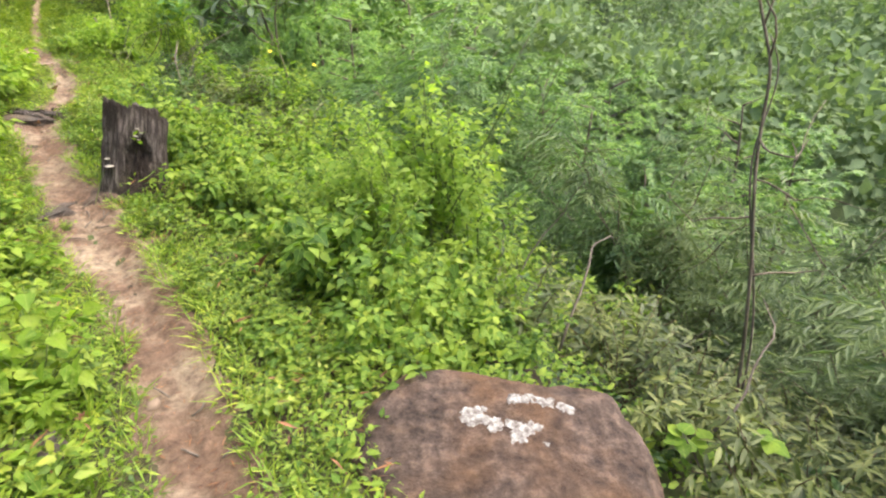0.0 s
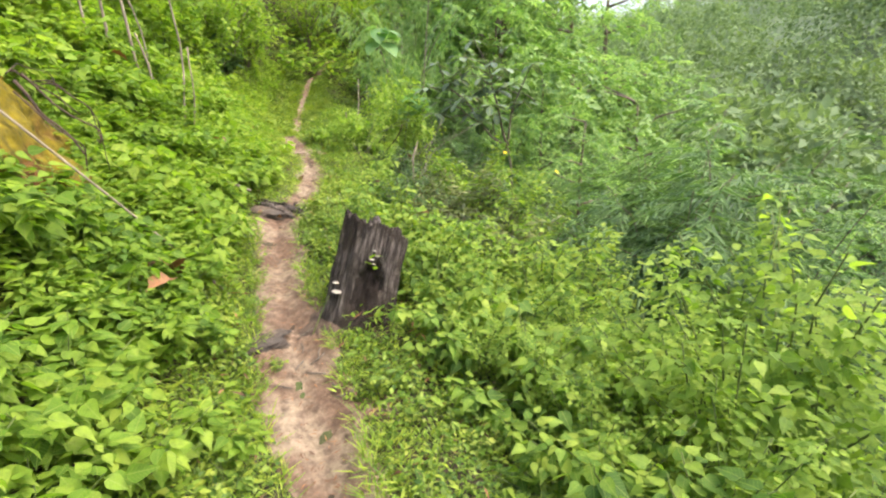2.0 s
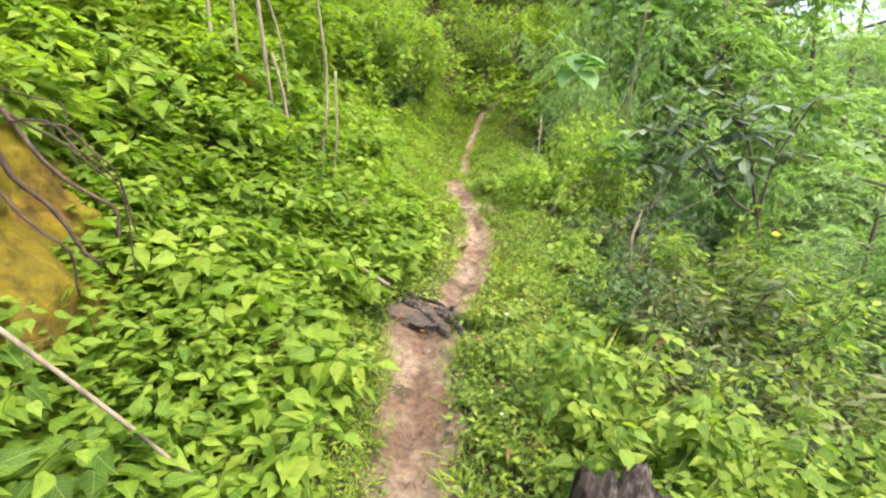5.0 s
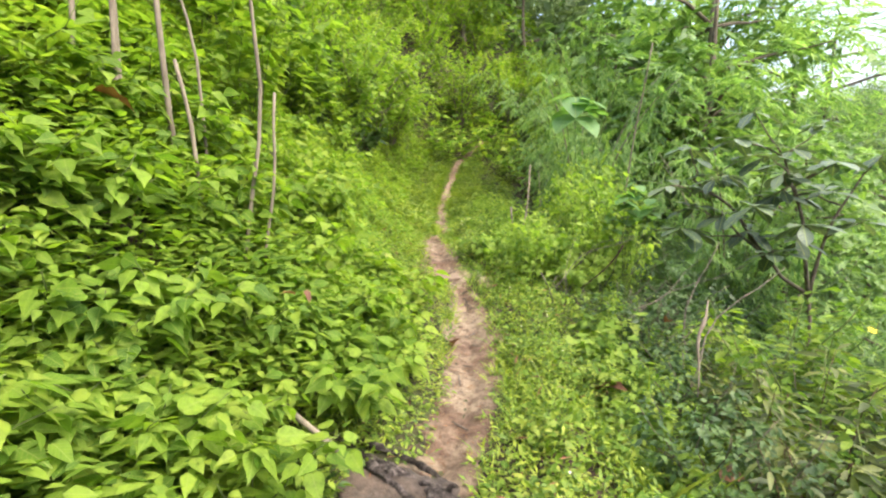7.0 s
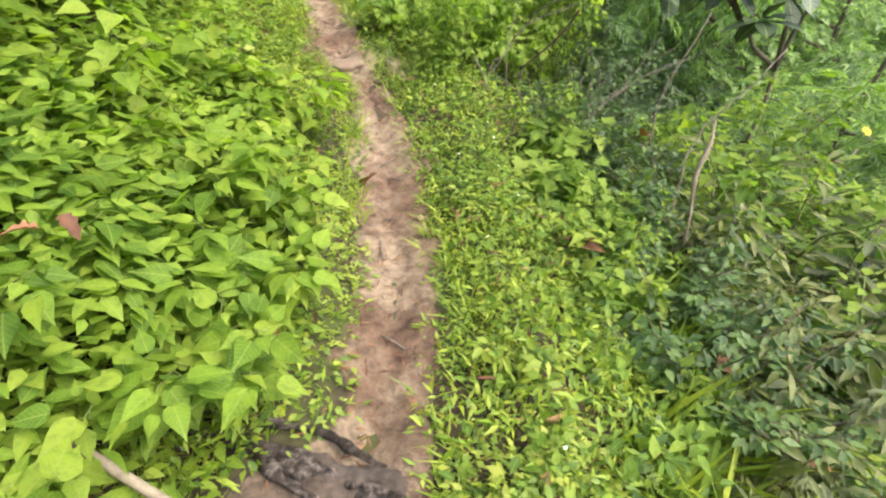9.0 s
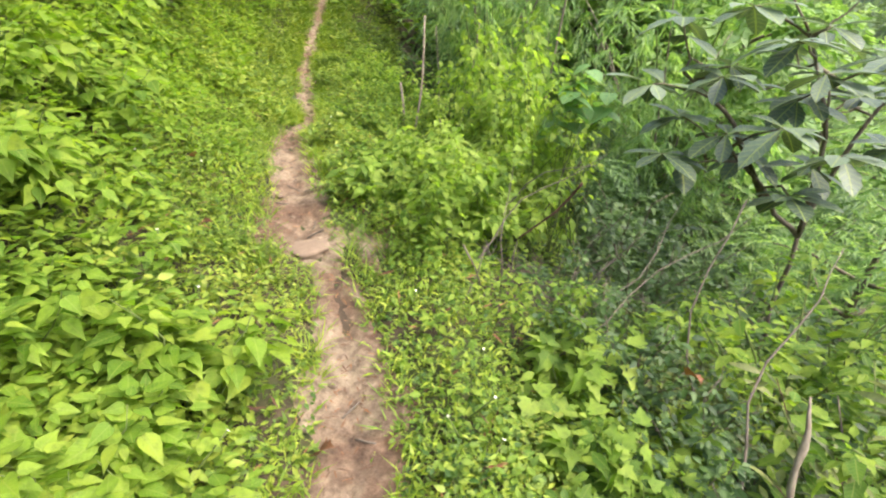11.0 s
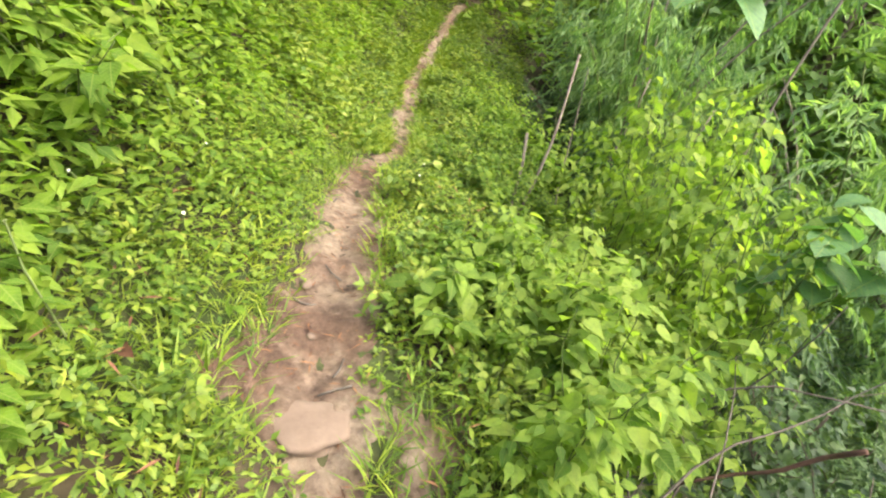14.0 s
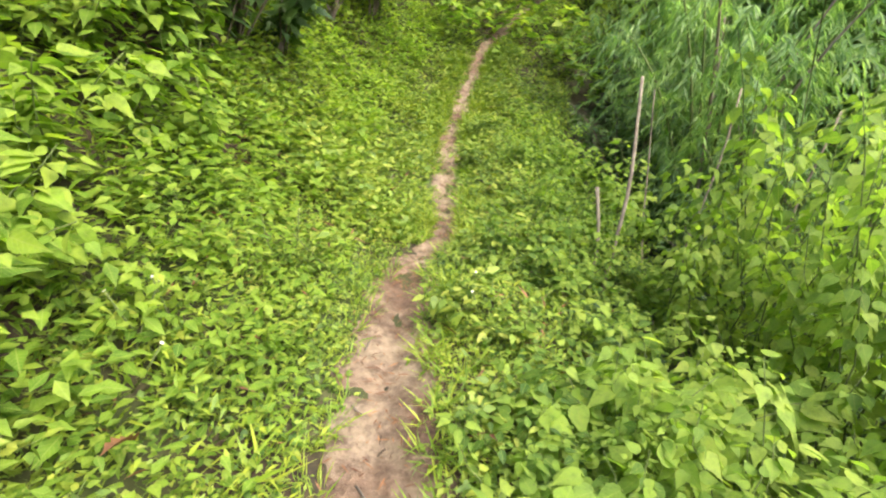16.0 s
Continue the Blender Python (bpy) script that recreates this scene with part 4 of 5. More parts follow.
olive = [plant("narrow_leaf_shrub", "olive-green shrub with narrow leaves and brown stems", "shrub", "narrow-leaved shrubs", M_DRYWOOD, M_OLIVE, NARROW, 330 + k, each=False,
               height=0.95, spread=0.55, stems=14, per_stem=34, size=0.12, start=0.2, droop=0.0, radius=0.005, scatter=0.04) for k in range(2)]
spread_plants(olive, zone(pg2, 26, 2.0, 4.4, 0.3, 3.2, 0.9, 0.3), pg2, 0.8, 1.2)
spread_plants(olive, [(1.7, 6.95, 0.6), (2.05, 7.45, 0.9), (2.4, 7.8, 1.0), (2.2, 8.15, 0.8), (2.65, 8.3, 1.1), (1.75, 7.3, 0.6), (2.7, 7.4, 1.1), (2.5, 6.9, 1.0), (2.1, 6.8, 0.8), (3.0, 7.9, 1.1), (2.9, 8.8, 0.9), (2.3, 9.0, 0.6)], pg2, 0.9, 1.1)
lobed = [plant("lobed_vine", "low vine with pale green lobed leaves", "vine", "lobed vines", M_STEM, M_VINE, LOBED, 340 + k, single=10,
               height=0.6, spread=0.34, stems=6, per_stem=16, size=0.12, start=0.3, droop=0.2, radius=0.004, scatter=0.06) for k in range(2)]
spread_plants(lobed, [(1.66, 8.92, 0.85), (1.9, 8.62, 0.75), (1.75, 8.35, 0.75), (2.05, 8.85, 0.8), (1.55, 8.55, 0.65), (1.5, 7.95, 0.6), (1.75, 7.85, 0.65), (1.45, 7.5, 0.5)], pg2, 0.92, 1.08)
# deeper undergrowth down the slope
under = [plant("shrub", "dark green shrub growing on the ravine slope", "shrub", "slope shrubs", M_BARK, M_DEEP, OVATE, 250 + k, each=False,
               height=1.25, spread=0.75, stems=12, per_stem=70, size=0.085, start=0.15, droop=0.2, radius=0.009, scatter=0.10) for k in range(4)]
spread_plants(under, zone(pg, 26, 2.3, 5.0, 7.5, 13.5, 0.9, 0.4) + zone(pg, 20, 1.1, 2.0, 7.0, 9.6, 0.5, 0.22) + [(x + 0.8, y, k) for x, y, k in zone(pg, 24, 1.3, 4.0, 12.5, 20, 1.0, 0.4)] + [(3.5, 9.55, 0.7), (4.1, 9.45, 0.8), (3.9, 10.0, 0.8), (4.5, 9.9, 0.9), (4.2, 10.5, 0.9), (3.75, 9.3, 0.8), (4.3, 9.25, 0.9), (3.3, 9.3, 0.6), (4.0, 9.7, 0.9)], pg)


def sprays(g, at, way, length, pairs, droop=0.35):
    """Drooping sprays: pairs of leaves along thin shoots; gives their places and ways."""
    d = unit(way)
    t = np.linspace(0.12, 1, pairs)[None, :, None]
    P = at[:, None] + length[:, None, None] * (t * d[:, None] - droop * t ** 2 * np.array([0, 0, 1.0]))
    side = unit(np.cross(d, [0, 0, 1.0]) + g.normal(0, 0.15, d.shape))[:, None]
    way2 = [np.broadcast_to(0.8 * d[:, None] + q * side, P.shape) + [0, 0, -0.35] for q in (-0.75, 0.75)]
    return np.concatenate([P.reshape(-1, 3)] * 2), np.concatenate([w.reshape(-1, 3) for w in way2]) + g.normal(0, 0.15, (2 * P.size // 3, 3))


def spray_shrub(label, material, seed, height, spread, stems, per_stem, pairs, reach, size, template=LANCE):
    """A feathery shrub: arching stems, each bearing flat drooping sprays with gaps between them."""
    g = np.random.default_rng(seed)
    ob = thing("feathery_shrub", label, "shrub", "feathery shrubs")
    lines = stalk_lines(g, height, spread, stems)
    V, F = join(*[tube(P, np.linspace(0.011, 0.003, len(P)), 5) for P in lines])
    tagged(part("stem", mesh("stem", V, F, M_BARK, True), ob), kind="stuff")
    at, way = [], []
    for P in lines:
        f = (0.25 + 0.75 * g.uniform(0, 1, per_stem) ** 0.7) * (len(P) - 1)
        i = np.minimum(f.astype(int), len(P) - 2)
        at.append(P[i] + (P[i + 1] - P[i]) * (f - i)[:, None])
        a = g.uniform(0, 2 * np.pi, per_stem)
        way.append(np.stack([np.cos(a), np.sin(a), g.uniform(-0.1, 0.5, per_stem)], -1))
    at, way = np.concatenate(at), np.concatenate(way)
    pos, w = sprays(g, at, way, reach * g.uniform(0.5, 1.2, len(at)), pairs)
    V, F = leaves(template, pos, w, size * g.uniform(0.7, 1.25, len(pos)), wobble=0.25, g=g)
    part("foliage", mesh("foliage", V, F, material, True, template), ob)
    return ob


fine = [spray_shrub("tall feathery shrub with fine narrow leaves", (M_FEATHER, M_FEATHER, M_RAVINE, M_RAVINE)[k], 280 + k, 2.6, 1.3, 11, 24, (7, 8, 9, 8)[k], (0.42, 0.5, 0.5, 0.6)[k], (0.12, 0.1, 0.1, 0.13)[k]) for k in range(4)]
spread_plants(fine[:2], zone(pg, 3, 4.4, 5.4, 0.4, 2.0, 0.62, 0.6) + zone(pg, 8, 5.0, 7.4, 1.0, 4.0, 1.1, 0.6) + zone(pg, 8, 3.2, 6, -3, 1.2, 1.1, 0.8), pg, 0.75, 1.25)
spread_plants(fine[2:], zone(pg, 14, 4.6, 8.0, 4.0, 14, 1.2, 0.7) + [(x + 0.6, y, k) for x, y, k in zone(pg, 14, 2.3, 4.6, 12.8, 20, 0.9, 0.6)], pg, 0.75, 1.25)
bank = [plant("bank_shrub", "tall shrub overhanging the path from the bank", "shrub", "bank shrubs", M_BARK, M_BROAD, OVATE, 310 + k, each=False,
              height=2.2, spread=1.15, stems=13, per_stem=110, size=0.12, start=0.2, droop=0.35, radius=0.012, scatter=0.14) for k in range(3)]
spread_plants(bank, zone(pg, 12, -5.6, -3.6, 5.0, 9.5, 0.9, 0.6) + zone(pg, 12, -5.0, -2.6, 9.5, 19, 0.9, 0.6) + zone(pg, 14, -2.6, -1.3, 12.8, 20, 0.85, 0.5) + zone(pg, 8, -6, -3, -2, 5, 1, 0.8) + zone(pg, 30, -8, 4, 19.5, 26, 1.0, 0.7), pg, lean=10)


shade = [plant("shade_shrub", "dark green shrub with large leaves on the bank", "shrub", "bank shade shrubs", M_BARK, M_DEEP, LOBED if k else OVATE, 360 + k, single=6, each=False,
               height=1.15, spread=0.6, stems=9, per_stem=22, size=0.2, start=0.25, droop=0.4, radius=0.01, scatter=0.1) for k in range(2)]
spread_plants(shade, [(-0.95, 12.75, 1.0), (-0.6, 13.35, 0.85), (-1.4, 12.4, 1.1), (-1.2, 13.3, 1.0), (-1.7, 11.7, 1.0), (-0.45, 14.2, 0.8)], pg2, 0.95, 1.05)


# ---- trees and bamboo ----
def tree(seed, height, crown, count, size, template, material, label, name="tree"):
    g = np.random.default_rng(seed)
    ob = thing(name, label, "tree", "ravine trees")
    u = np.linspace(0, 1, 10)[:, None]
    sway = g.normal(0, 0.05 * height, 3) * [1, 1, 0]
    P = u * np.array([0, 0, height * 0.9]) + np.sin(u * 3) * sway
    tubes, ends = [tube(P, np.linspace(0.016 * height, 0.004 * height, 10), 8)], []
    for k in range(13):
        i = g.integers(3, 10)
        a, r = g.uniform(0, 2 * np.pi), crown * g.uniform(0.5, 1.05) * (1.15 - 0.06 * i)
        e = P[i] + [math.cos(a) * r, math.sin(a) * r, g.uniform(0.05, 0.45) * r]
        L = bent(P[i], e, 6, 0.05 * r, seed + k)
        tubes.append(tube(L, np.linspace(0.006 * height, 0.0015 * height, 6), 5))
        ends += [L[3], L[4], L[5]]
    ends = np.array(ends)
    V, F = join(*tubes)
    part("trunk", mesh("trunk", V, F, M_BARK, True), ob)
    pick = ends[g.integers(0, len(ends), count // 16)]
    tuft = pick + g.normal(0, crown * 0.15, pick.shape) * [1, 1, 0.7]
    pos, way = sprays(g, tuft, g.normal(0, 1, tuft.shape) * [1, 1, 0.4] + [0, 0, 0.1], crown * g.uniform(0.15, 0.4, len(tuft)), 8, 0.4)
    V, F = leaves(template, pos, way, size * g.uniform(0.6, 1.3, len(pos)), g=g)
    part("crown", mesh("crown", V, F, material, True, template), ob)
    return ob


def bamboo(seed, height, culms):
    g = np.random.default_rng(seed)
    ob = thing("bamboo_clump", "green bamboo clump with drooping narrow leaves", "bamboo", "bamboo clumps")
    for k in range(culms):
        a, r, h = g.uniform(0, 2 * np.pi), g.uniform(0.3, 1.0), height * g.uniform(0.65, 1.05)
        u = np.linspace(0, 1, 12)[:, None]
        P = np.array([math.cos(a), math.sin(a), 0]) * (0.25 * r + u ** 2.2 * h * 0.42 * r) + np.array([0, 0, 1]) * h * (u - 0.22 * u ** 3 * r)
        V, F = tube(P, np.linspace(0.026, 0.006, 12), 6)
        culm = part("culm", mesh("culm", V, F, M_STEM if k % 3 else M_DEAD, True), ob)
        n = 44
        at = P[g.integers(3, 12, n)] + g.normal(0, 0.12, (n, 3))
        pos, way = sprays(g, at, g.normal(0, 1, (n, 3)) * [1, 1, 0.3] + [0, 0, -0.2], g.uniform(0.2, 0.6, n), 8, 0.5)
        V, F = leaves(LANCE, pos, way + [0, 0, -0.45], 0.14 * g.uniform(0.6, 1.25, len(pos)), g=g)
        part("foliage", mesh("foliage", V, F, M_BAMBOO, True), culm)
    return ob


def stand(kinds, spots):
    for n, (x, y, s) in enumerate(spots):
        m = pose(x, y, float(land(x, y)) - 0.1, 0, 0, 77 * n)
        ob = kinds[n % len(kinds)]
        if n < len(kinds):
            ob.matrix_basis = m
        else:
            ob = copy_thing(ob, m)
        ob.scale = (s, s, s)


stand([bamboo(400, 5.2, 15), bamboo(401, 6.0, 17)], [(3.4, 14.6, 0.85), (4.6, 17.5, 1.0), (5.4, 13.2, 0.95), (5.4, 20.5, 1.0), (7.0, 16.5, 1.1), (4.2, 16.4, 0.7)])
stand([tree(410, 6.5, 2.3, 5200, 0.17, SMALL, M_TREE, "leafy tree growing in the ravine"), tree(411, 7.5, 2.6, 5600, 0.2, LANCE, M_BAMBOO, "feathery tree growing in the ravine"), tree(412, 5.5, 2.0, 4600, 0.16, OVATE, M_TREE, "small leafy tree growing in the ravine")],
      [(6.5, 8.0, 0.52), (7.5, 11.0, 0.55), (6.8, 4.5, 0.55), (9.5, 14.0, 0.7), (9.0, 7.0, 0.6), (8.5, 2.0, 0.6), (11.5, 10.5, 0.7), (10.5, 19.0, 1.3), (6.5, 21.0, 1.1), (2.2, 23.5, 0.9), (-1.5, 22.0, 0.8), (-5.0, 17.0, 0.8), (-7.5, 11.0, 0.7),
       (-0.5, 26.0, 1.0), (5.0, 26.0, 1.1), (13.0, 4.5, 0.7), (13.5, 15.5, 0.85), (-6.0, 20.0, 1.0), (6.4, 13.2, 0.75), (7.0, 16.8, 1.25), (11.5, 17.5, 1.2), (10.0, 14.5, 1.0), (5.6, 10.2, 0.5), (6.6, 16.0, 1.25), (7.6, 18.0, 1.5), (9.2, 21.5, 1.6), (7.2, 19.0, 1.25), (9.0, 26.0, 1.3), (15.0, 23.0, 1.4),
       (-7.0, 3.0, 0.8), (7.0, -1.5, 0.6), (-6.0, -4.0, 0.8), (4.0, -6.0, 0.8), (17.0, 12.0, 0.8), (16.0, 7.0, 0.75), (0.5, 29.0, 1.2)])

# far woods on the hills round the valley, their haze put into the leaf colour
g = np.random.default_rng(77)
n = 1500
ang, dist = g.uniform(-0.5, 2.2, n), 18 + 240 * g.uniform(0, 1, n) ** 1.4
cx, cy = np.sin(ang) * dist + 2, np.cos(ang) * dist + 8
ok = cx - path_x(cy) > 12
ok |= cy > 28
cx, cy, dist = cx[ok], cy[ok], dist[ok]
cz, cr = land(cx, cy), g.uniform(1.6, 3.4, len(cx))
per = 300
d = unit(g.normal(0, 1, (len(cx), per, 3)))
d[..., 2] = np.abs(d[..., 2]) * 1.3 - 0.25
rad = cr[:, None, None] * (0.75 + 0.3 * g.uniform(0, 1, (len(cx), per, 1))) * (1 + 0.25 * np.sin(d[..., :1] * 5 + cx[:, None, None]) * np.cos(d[..., 1:2] * 4))
pos = np.stack([cx, cy, cz + cr * 0.75], -1)[:, None] + d * rad
V, F = leaves(SMALL, pos.reshape(-1, 3), (d + [0, 0, -0.4]).reshape(-1, 3) + g.normal(0, 0.6, (len(cx) * per, 3)), np.repeat(0.14 * cr, per) * g.uniform(0.7, 1.5, len(cx) * per), up=(d + [0, 0, 0.5]).reshape(-1, 3), g=g)
thing("far_woods", "pale green woods on the far valley hills, haze in the colour", "woods", me=mesh("far_woods", V, F, M_FAR, True), kind="stuff")


# ---- single plants with large leaves ----
def big_leaf(parent, me, p, d, s, up=(0, 0, 1)):
    d, u = Vector(d).normalized(), Vector(up)
    z = (u - u.dot(d) * d).normalized()
    lf = part("leaf", me, parent)
    lf.matrix_basis = Matrix.Translation(p) @ Matrix((d.cross(z), d, z)).transposed().to_4x4() @ Matrix.Diagonal((s, s, s, 1))


paddle = mesh("paddle_leaf", *PADDLE, M_DARKLEAF, True, PADDLE)
dark = thing("dark_shrub", "blue-green shrub with whorls of large dull leaves", "shrub")
g = np.random.default_rng(500)
foot = np.array([4.2, 9.85, float(land(4.2, 9.85)) - 0.05])
fork = np.array([3.95, 9.9, -0.9])
V, F = tube(bent(foot, fork, 9, 0.10, 1), np.linspace(0.02, 0.015, 9), 7)
part("trunk", mesh("trunk", V, F, M_BARK, True), dark)
limbs = []
for k, (a, e) in enumerate(((fork, (3.2, 9.95, -0.25)), (fork, (3.75, 10.1, 0.35)), ((3.55, 9.92, -0.6), (3.0, 10.25, 0.15)), (fork, (4.25, 9.8, 0.2)))):
    L = bent(a, e, 9, 0.07, 25 + k)
    limbs.append(L)
    V, F = tube(L, np.linspace(0.02, 0.009, 9), 6)
    part("limb", mesh("limb", V, F, M_BARK, True), dark)
limbs = np.concatenate(limbs)
for k, tip in enumerate(((2.78, 10.02, -0.28), (2.72, 10.15, 0.10), (3.02, 9.95, 0.16), (3.3, 9.85, 0.36), (3.55, 9.9, 0.02), (3.35, 10.2, 0.52), (3.75, 10.0, 0.42), (3.0, 10.35, 0.45), (3.9, 9.8, 0.05), (3.6, 10.35, 0.78), (4.1, 10.1, 0.65), (3.15, 9.6, -0.05), (3.5, 9.5, -0.2),
                         (3.45, 9.7, 0.2), (3.8, 9.6, 0.3), (4.3, 9.7, 0.35), (3.2, 10.1, 0.2), (4.0, 10.4, 0.3), (3.1, 9.9, -0.15), (3.4, 10.0, -0.3), (3.7, 9.8, -0.35), (3.0, 10.2, -0.1), (4.1, 9.6, -0.2), (3.35, 9.6, -0.45), (3.9, 10.2, 0.0))):
    tip = np.array(tip)
    gap = np.linalg.norm(limbs - tip, axis=1) + 2.0 * np.maximum(limbs[:, 2] - tip[2] + 0.08, 0)
    L = bent(limbs[gap.argmin()], tip, 6, 0.04, 30 + k)
    V, F = tube(L, np.linspace(0.009, 0.005, 6), 5)
    twig = part("branch", mesh("branch", V, F, M_BARK, True), dark)
    for i in range(9):
        a = i * 2.4 + k
        big_leaf(twig, paddle, Vector(L[5] if i < 7 else L[4]), (math.cos(a), math.sin(a), g.uniform(-0.6, 0.4)), g.uniform(0.17, 0.32))

rounded = mesh("round_leaf", *ROUND, M_BIGLEAF, True, ROUND)
sap = thing("sapling", "slender sapling with very large pale round leaves", "sapling")
top = np.array([2.53, 12.34, 1.22])
foot = np.array([2.66, 12.4, float(land(2.66, 12.4)) - 0.05])
V, F = tube(bent(foot, top, 12, 0.07, 5), np.linspace(0.005, 0.003, 12), 6)
part("stem", mesh("stem", V, F, M_STEM, True), sap)
for i, (a, e, s) in enumerate(((3.1, -0.1, 0.3), (4.4, -0.75, 0.3), (5.6, -0.2, 0.3), (0.4, -0.3, 0.28), (1.5, -0.1, 0.26), (4.9, 0.2, 0.24), (2.3, -0.4, 0.3), (0.0, 0.1, 0.3), (3.8, -0.5, 0.33), (5.2, -0.6, 0.33))):
    big_leaf(sap, rounded, Vector(top) + Vector((math.cos(a), math.sin(a), 0)) * 0.07 - Vector((0, 0, 0.03 * i)), (math.cos(a), math.sin(a), e), 1.25 * s)

low = thing("sapling", "low sapling with large pale rounded leaves", "sapling")
foot = np.array([2.62, 10.95, float(land(2.62, 10.95)) - 0.05])
for k, tip in enumerate(((2.58, 10.78, 0.03), (2.68, 10.86, -0.1), (2.5, 10.9, -0.2), (2.75, 10.9, 0.12), (2.85, 10.75, -0.05))):
    V, F = tube(bent(foot, tip, 9, 0.05, 310 + k), np.linspace(0.004, 0.002, 9), 5)
    twig = part("stem", mesh("stem", V, F, M_STEM, True), low)
    for i in range(6):
        a = 1.9 * i + k
        big_leaf(twig, rounded, Vector(tip) - Vector((0, 0, 0.035 * i)), (math.cos(a), math.sin(a), -0.35 + 0.1 * (i % 3)), 0.13 + 0.02 * (i % 4))

sap2 = thing("sapling", "twisted thin dark sapling with few leaves", "sapling")
foot = np.array([3.27, 1.6, float(land(3.27, 1.6)) - 0.05])
line = np.array([foot, (3.29, 1.67, -2.69), (3.32, 1.74, -2.09), (3.35, 1.83, -1.53), (3.42, 1.95, -1.05), (3.5, 2.0, -0.79), (3.55, 2.03, -0.53), (3.57, 2.13, -0.31), (3.62, 2.26, -0.04), (3.68, 2.35, 0.4)])
u = np.linspace(0, len(line) - 1, 40)
line = np.stack([np.interp(u, range(len(line)), line[:, i]) for i in range(3)], -1)
for _ in range(3):
    line[1:-1] = (line[:-2] + 2 * line[1:-1] + line[2:]) / 4
V, F = tube(line, np.linspace(0.012, 0.007, 40), 7)
part("stem", mesh("stem", V, F, M_BARK, True), sap2)
V, F = tube(line[4:30] + np.sin(np.linspace(0, 9, 26))[:, None] * [0.035, -0.02, 0.0] + [0.02, 0.0, 0], np.linspace(0.008, 0.004, 26), 5)
part("twining_stem", mesh("twining_stem", V, F, M_TWIG, True), sap2)
for k, (i, e) in enumerate(((12, (3.75, 1.55, -1.75)), (15, (3.15, 2.3, -1.2)), (20, (3.95, 1.85, -0.75)), (27, (3.3, 2.35, -0.05)), (17, (3.6, 1.4, -1.2)), (30, (3.95, 2.2, 0.1)))):
    V, F = tube(bent(line[i], e, 9, 0.1, 90 + k), np.linspace(0.007, 0.002, 9), 5)
    part("branch", mesh("branch", V, F, M_BARK, True), sap2)
near = thing("young_shrub", "young shrub with a few light green rounded leaves", "shrub")
foot = np.array([2.4, 1.42, float(land(2.4, 1.42)) - 0.05])
leafround = mesh("light_leaf", *ROUND, M_BROAD, True, ROUND)
for k, tip in enumerate(((2.3, 1.6, -2.02), (2.42, 1.52, -2.1), (2.56, 1.3, -2.0), (2.5, 1.45, -2.16))):
    V, F = tube(bent(foot, tip, 6, 0.03, 70 + k), np.linspace(0.007, 0.003, 6), 5)
    twig = part("stem", mesh("stem", V, F, M_TWIG, True), near)
    for i in range(5):
        a = 1.3 * i + k
        big_leaf(twig, leafround, Vector(tip) - Vector((0, 0, 0.02 * i)), (math.cos(a), math.sin(a), 0.1), 0.09)

# ---- fallen dry leaves and small flowers ----
dry_a, dry_b = mesh("dry_leaf_blade", *blade([(0.08, 0.2), (0.18, 0.36), (0.27, 0.2), (0.4, 0.44), (0.52, 0.22), (0.64, 0.3), (0.8, 0.1)], 0.5, -0.35), M_DRYLEAF, True), mesh("dry_leaf_curled", *blade([(0.2, 0.28), (0.3, 0.22), (0.45, 0.33), (0.6, 0.2), (0.75, 0.24), (0.9, 0.08)], 0.7, -0.5), M_DRYLEAF, True)
g = np.random.default_rng(31)
for k, (x, y, z, s, up) in enumerate(((1.05, 3.55, -1.42, 0.15, 1), (0.88, 4.47, -1.45, 0.14, 0), (0.8, 4.5, -1.46, 0.12, 1), (-0.17, 5.08, -0.70, 0.2, 0), (-0.16, 5.04, -0.76, 0.17, 0), (-0.22, 5.1, -0.68, 0.13, 0), (-0.22, 6.24, -0.64, 0.12, 0), (1.41, 8.25, -0.98, 0.17, 1), (1.42, 8.40, -0.97, 0.15, 1), (1.38, 8.3, -0.97, 0.13, 0),
                                      (-0.09, 7.67, -0.26, 0.06, 0), (-0.06, 7.7, -0.25, 0.055, 0), (1.75, 7.3, -1.15, 0.12, 0), (0.21, 7.3, -0.93, 0.06, 0), (0.34, 7.13, -0.97, 0.075, 0), (1.7, 7.6, -1.1, 0.14, 1), (1.55, 6.95, -1.3, 0.12, 0), (2.02, 8.75, -0.75, 0.1, 1), (0.64, 8.9, -0.93, 0.11, 1), (-0.85, 7.75, 0.55, 0.15, 0),
                                      (0.1, 2.9, -1.48, 0.07, 0), (0.66, 2.6, -1.46, 0.06, 0), (0.7, 4.0, -1.44, 0.06, 1), (-0.1, 9.6, -0.45, 0.08, 0), (0.1, 10.8, -0.35, 0.09, 1), (-0.3, 11.2, 0.0, 0.08, 0), (1.3, 8.9, -1.05, 0.08, 0), (0.2, 10.1, -0.5, 0.07, 1), (1.22, 9.85, -0.8, 0.06, 0))):
    ob = thing("dry_leaf", "curled orange-brown dry leaf caught in the weeds", "leaf", "fallen dry leaves", dry_b if k % 2 else dry_a)
    ob.matrix_basis = pose(x, y, max(z, float(land(x, y)) + 0.015), g.uniform(-30, 40) + 40 * up, g.uniform(-30, 30), g.uniform(0, 360))
    ob.scale = (s, s, s)


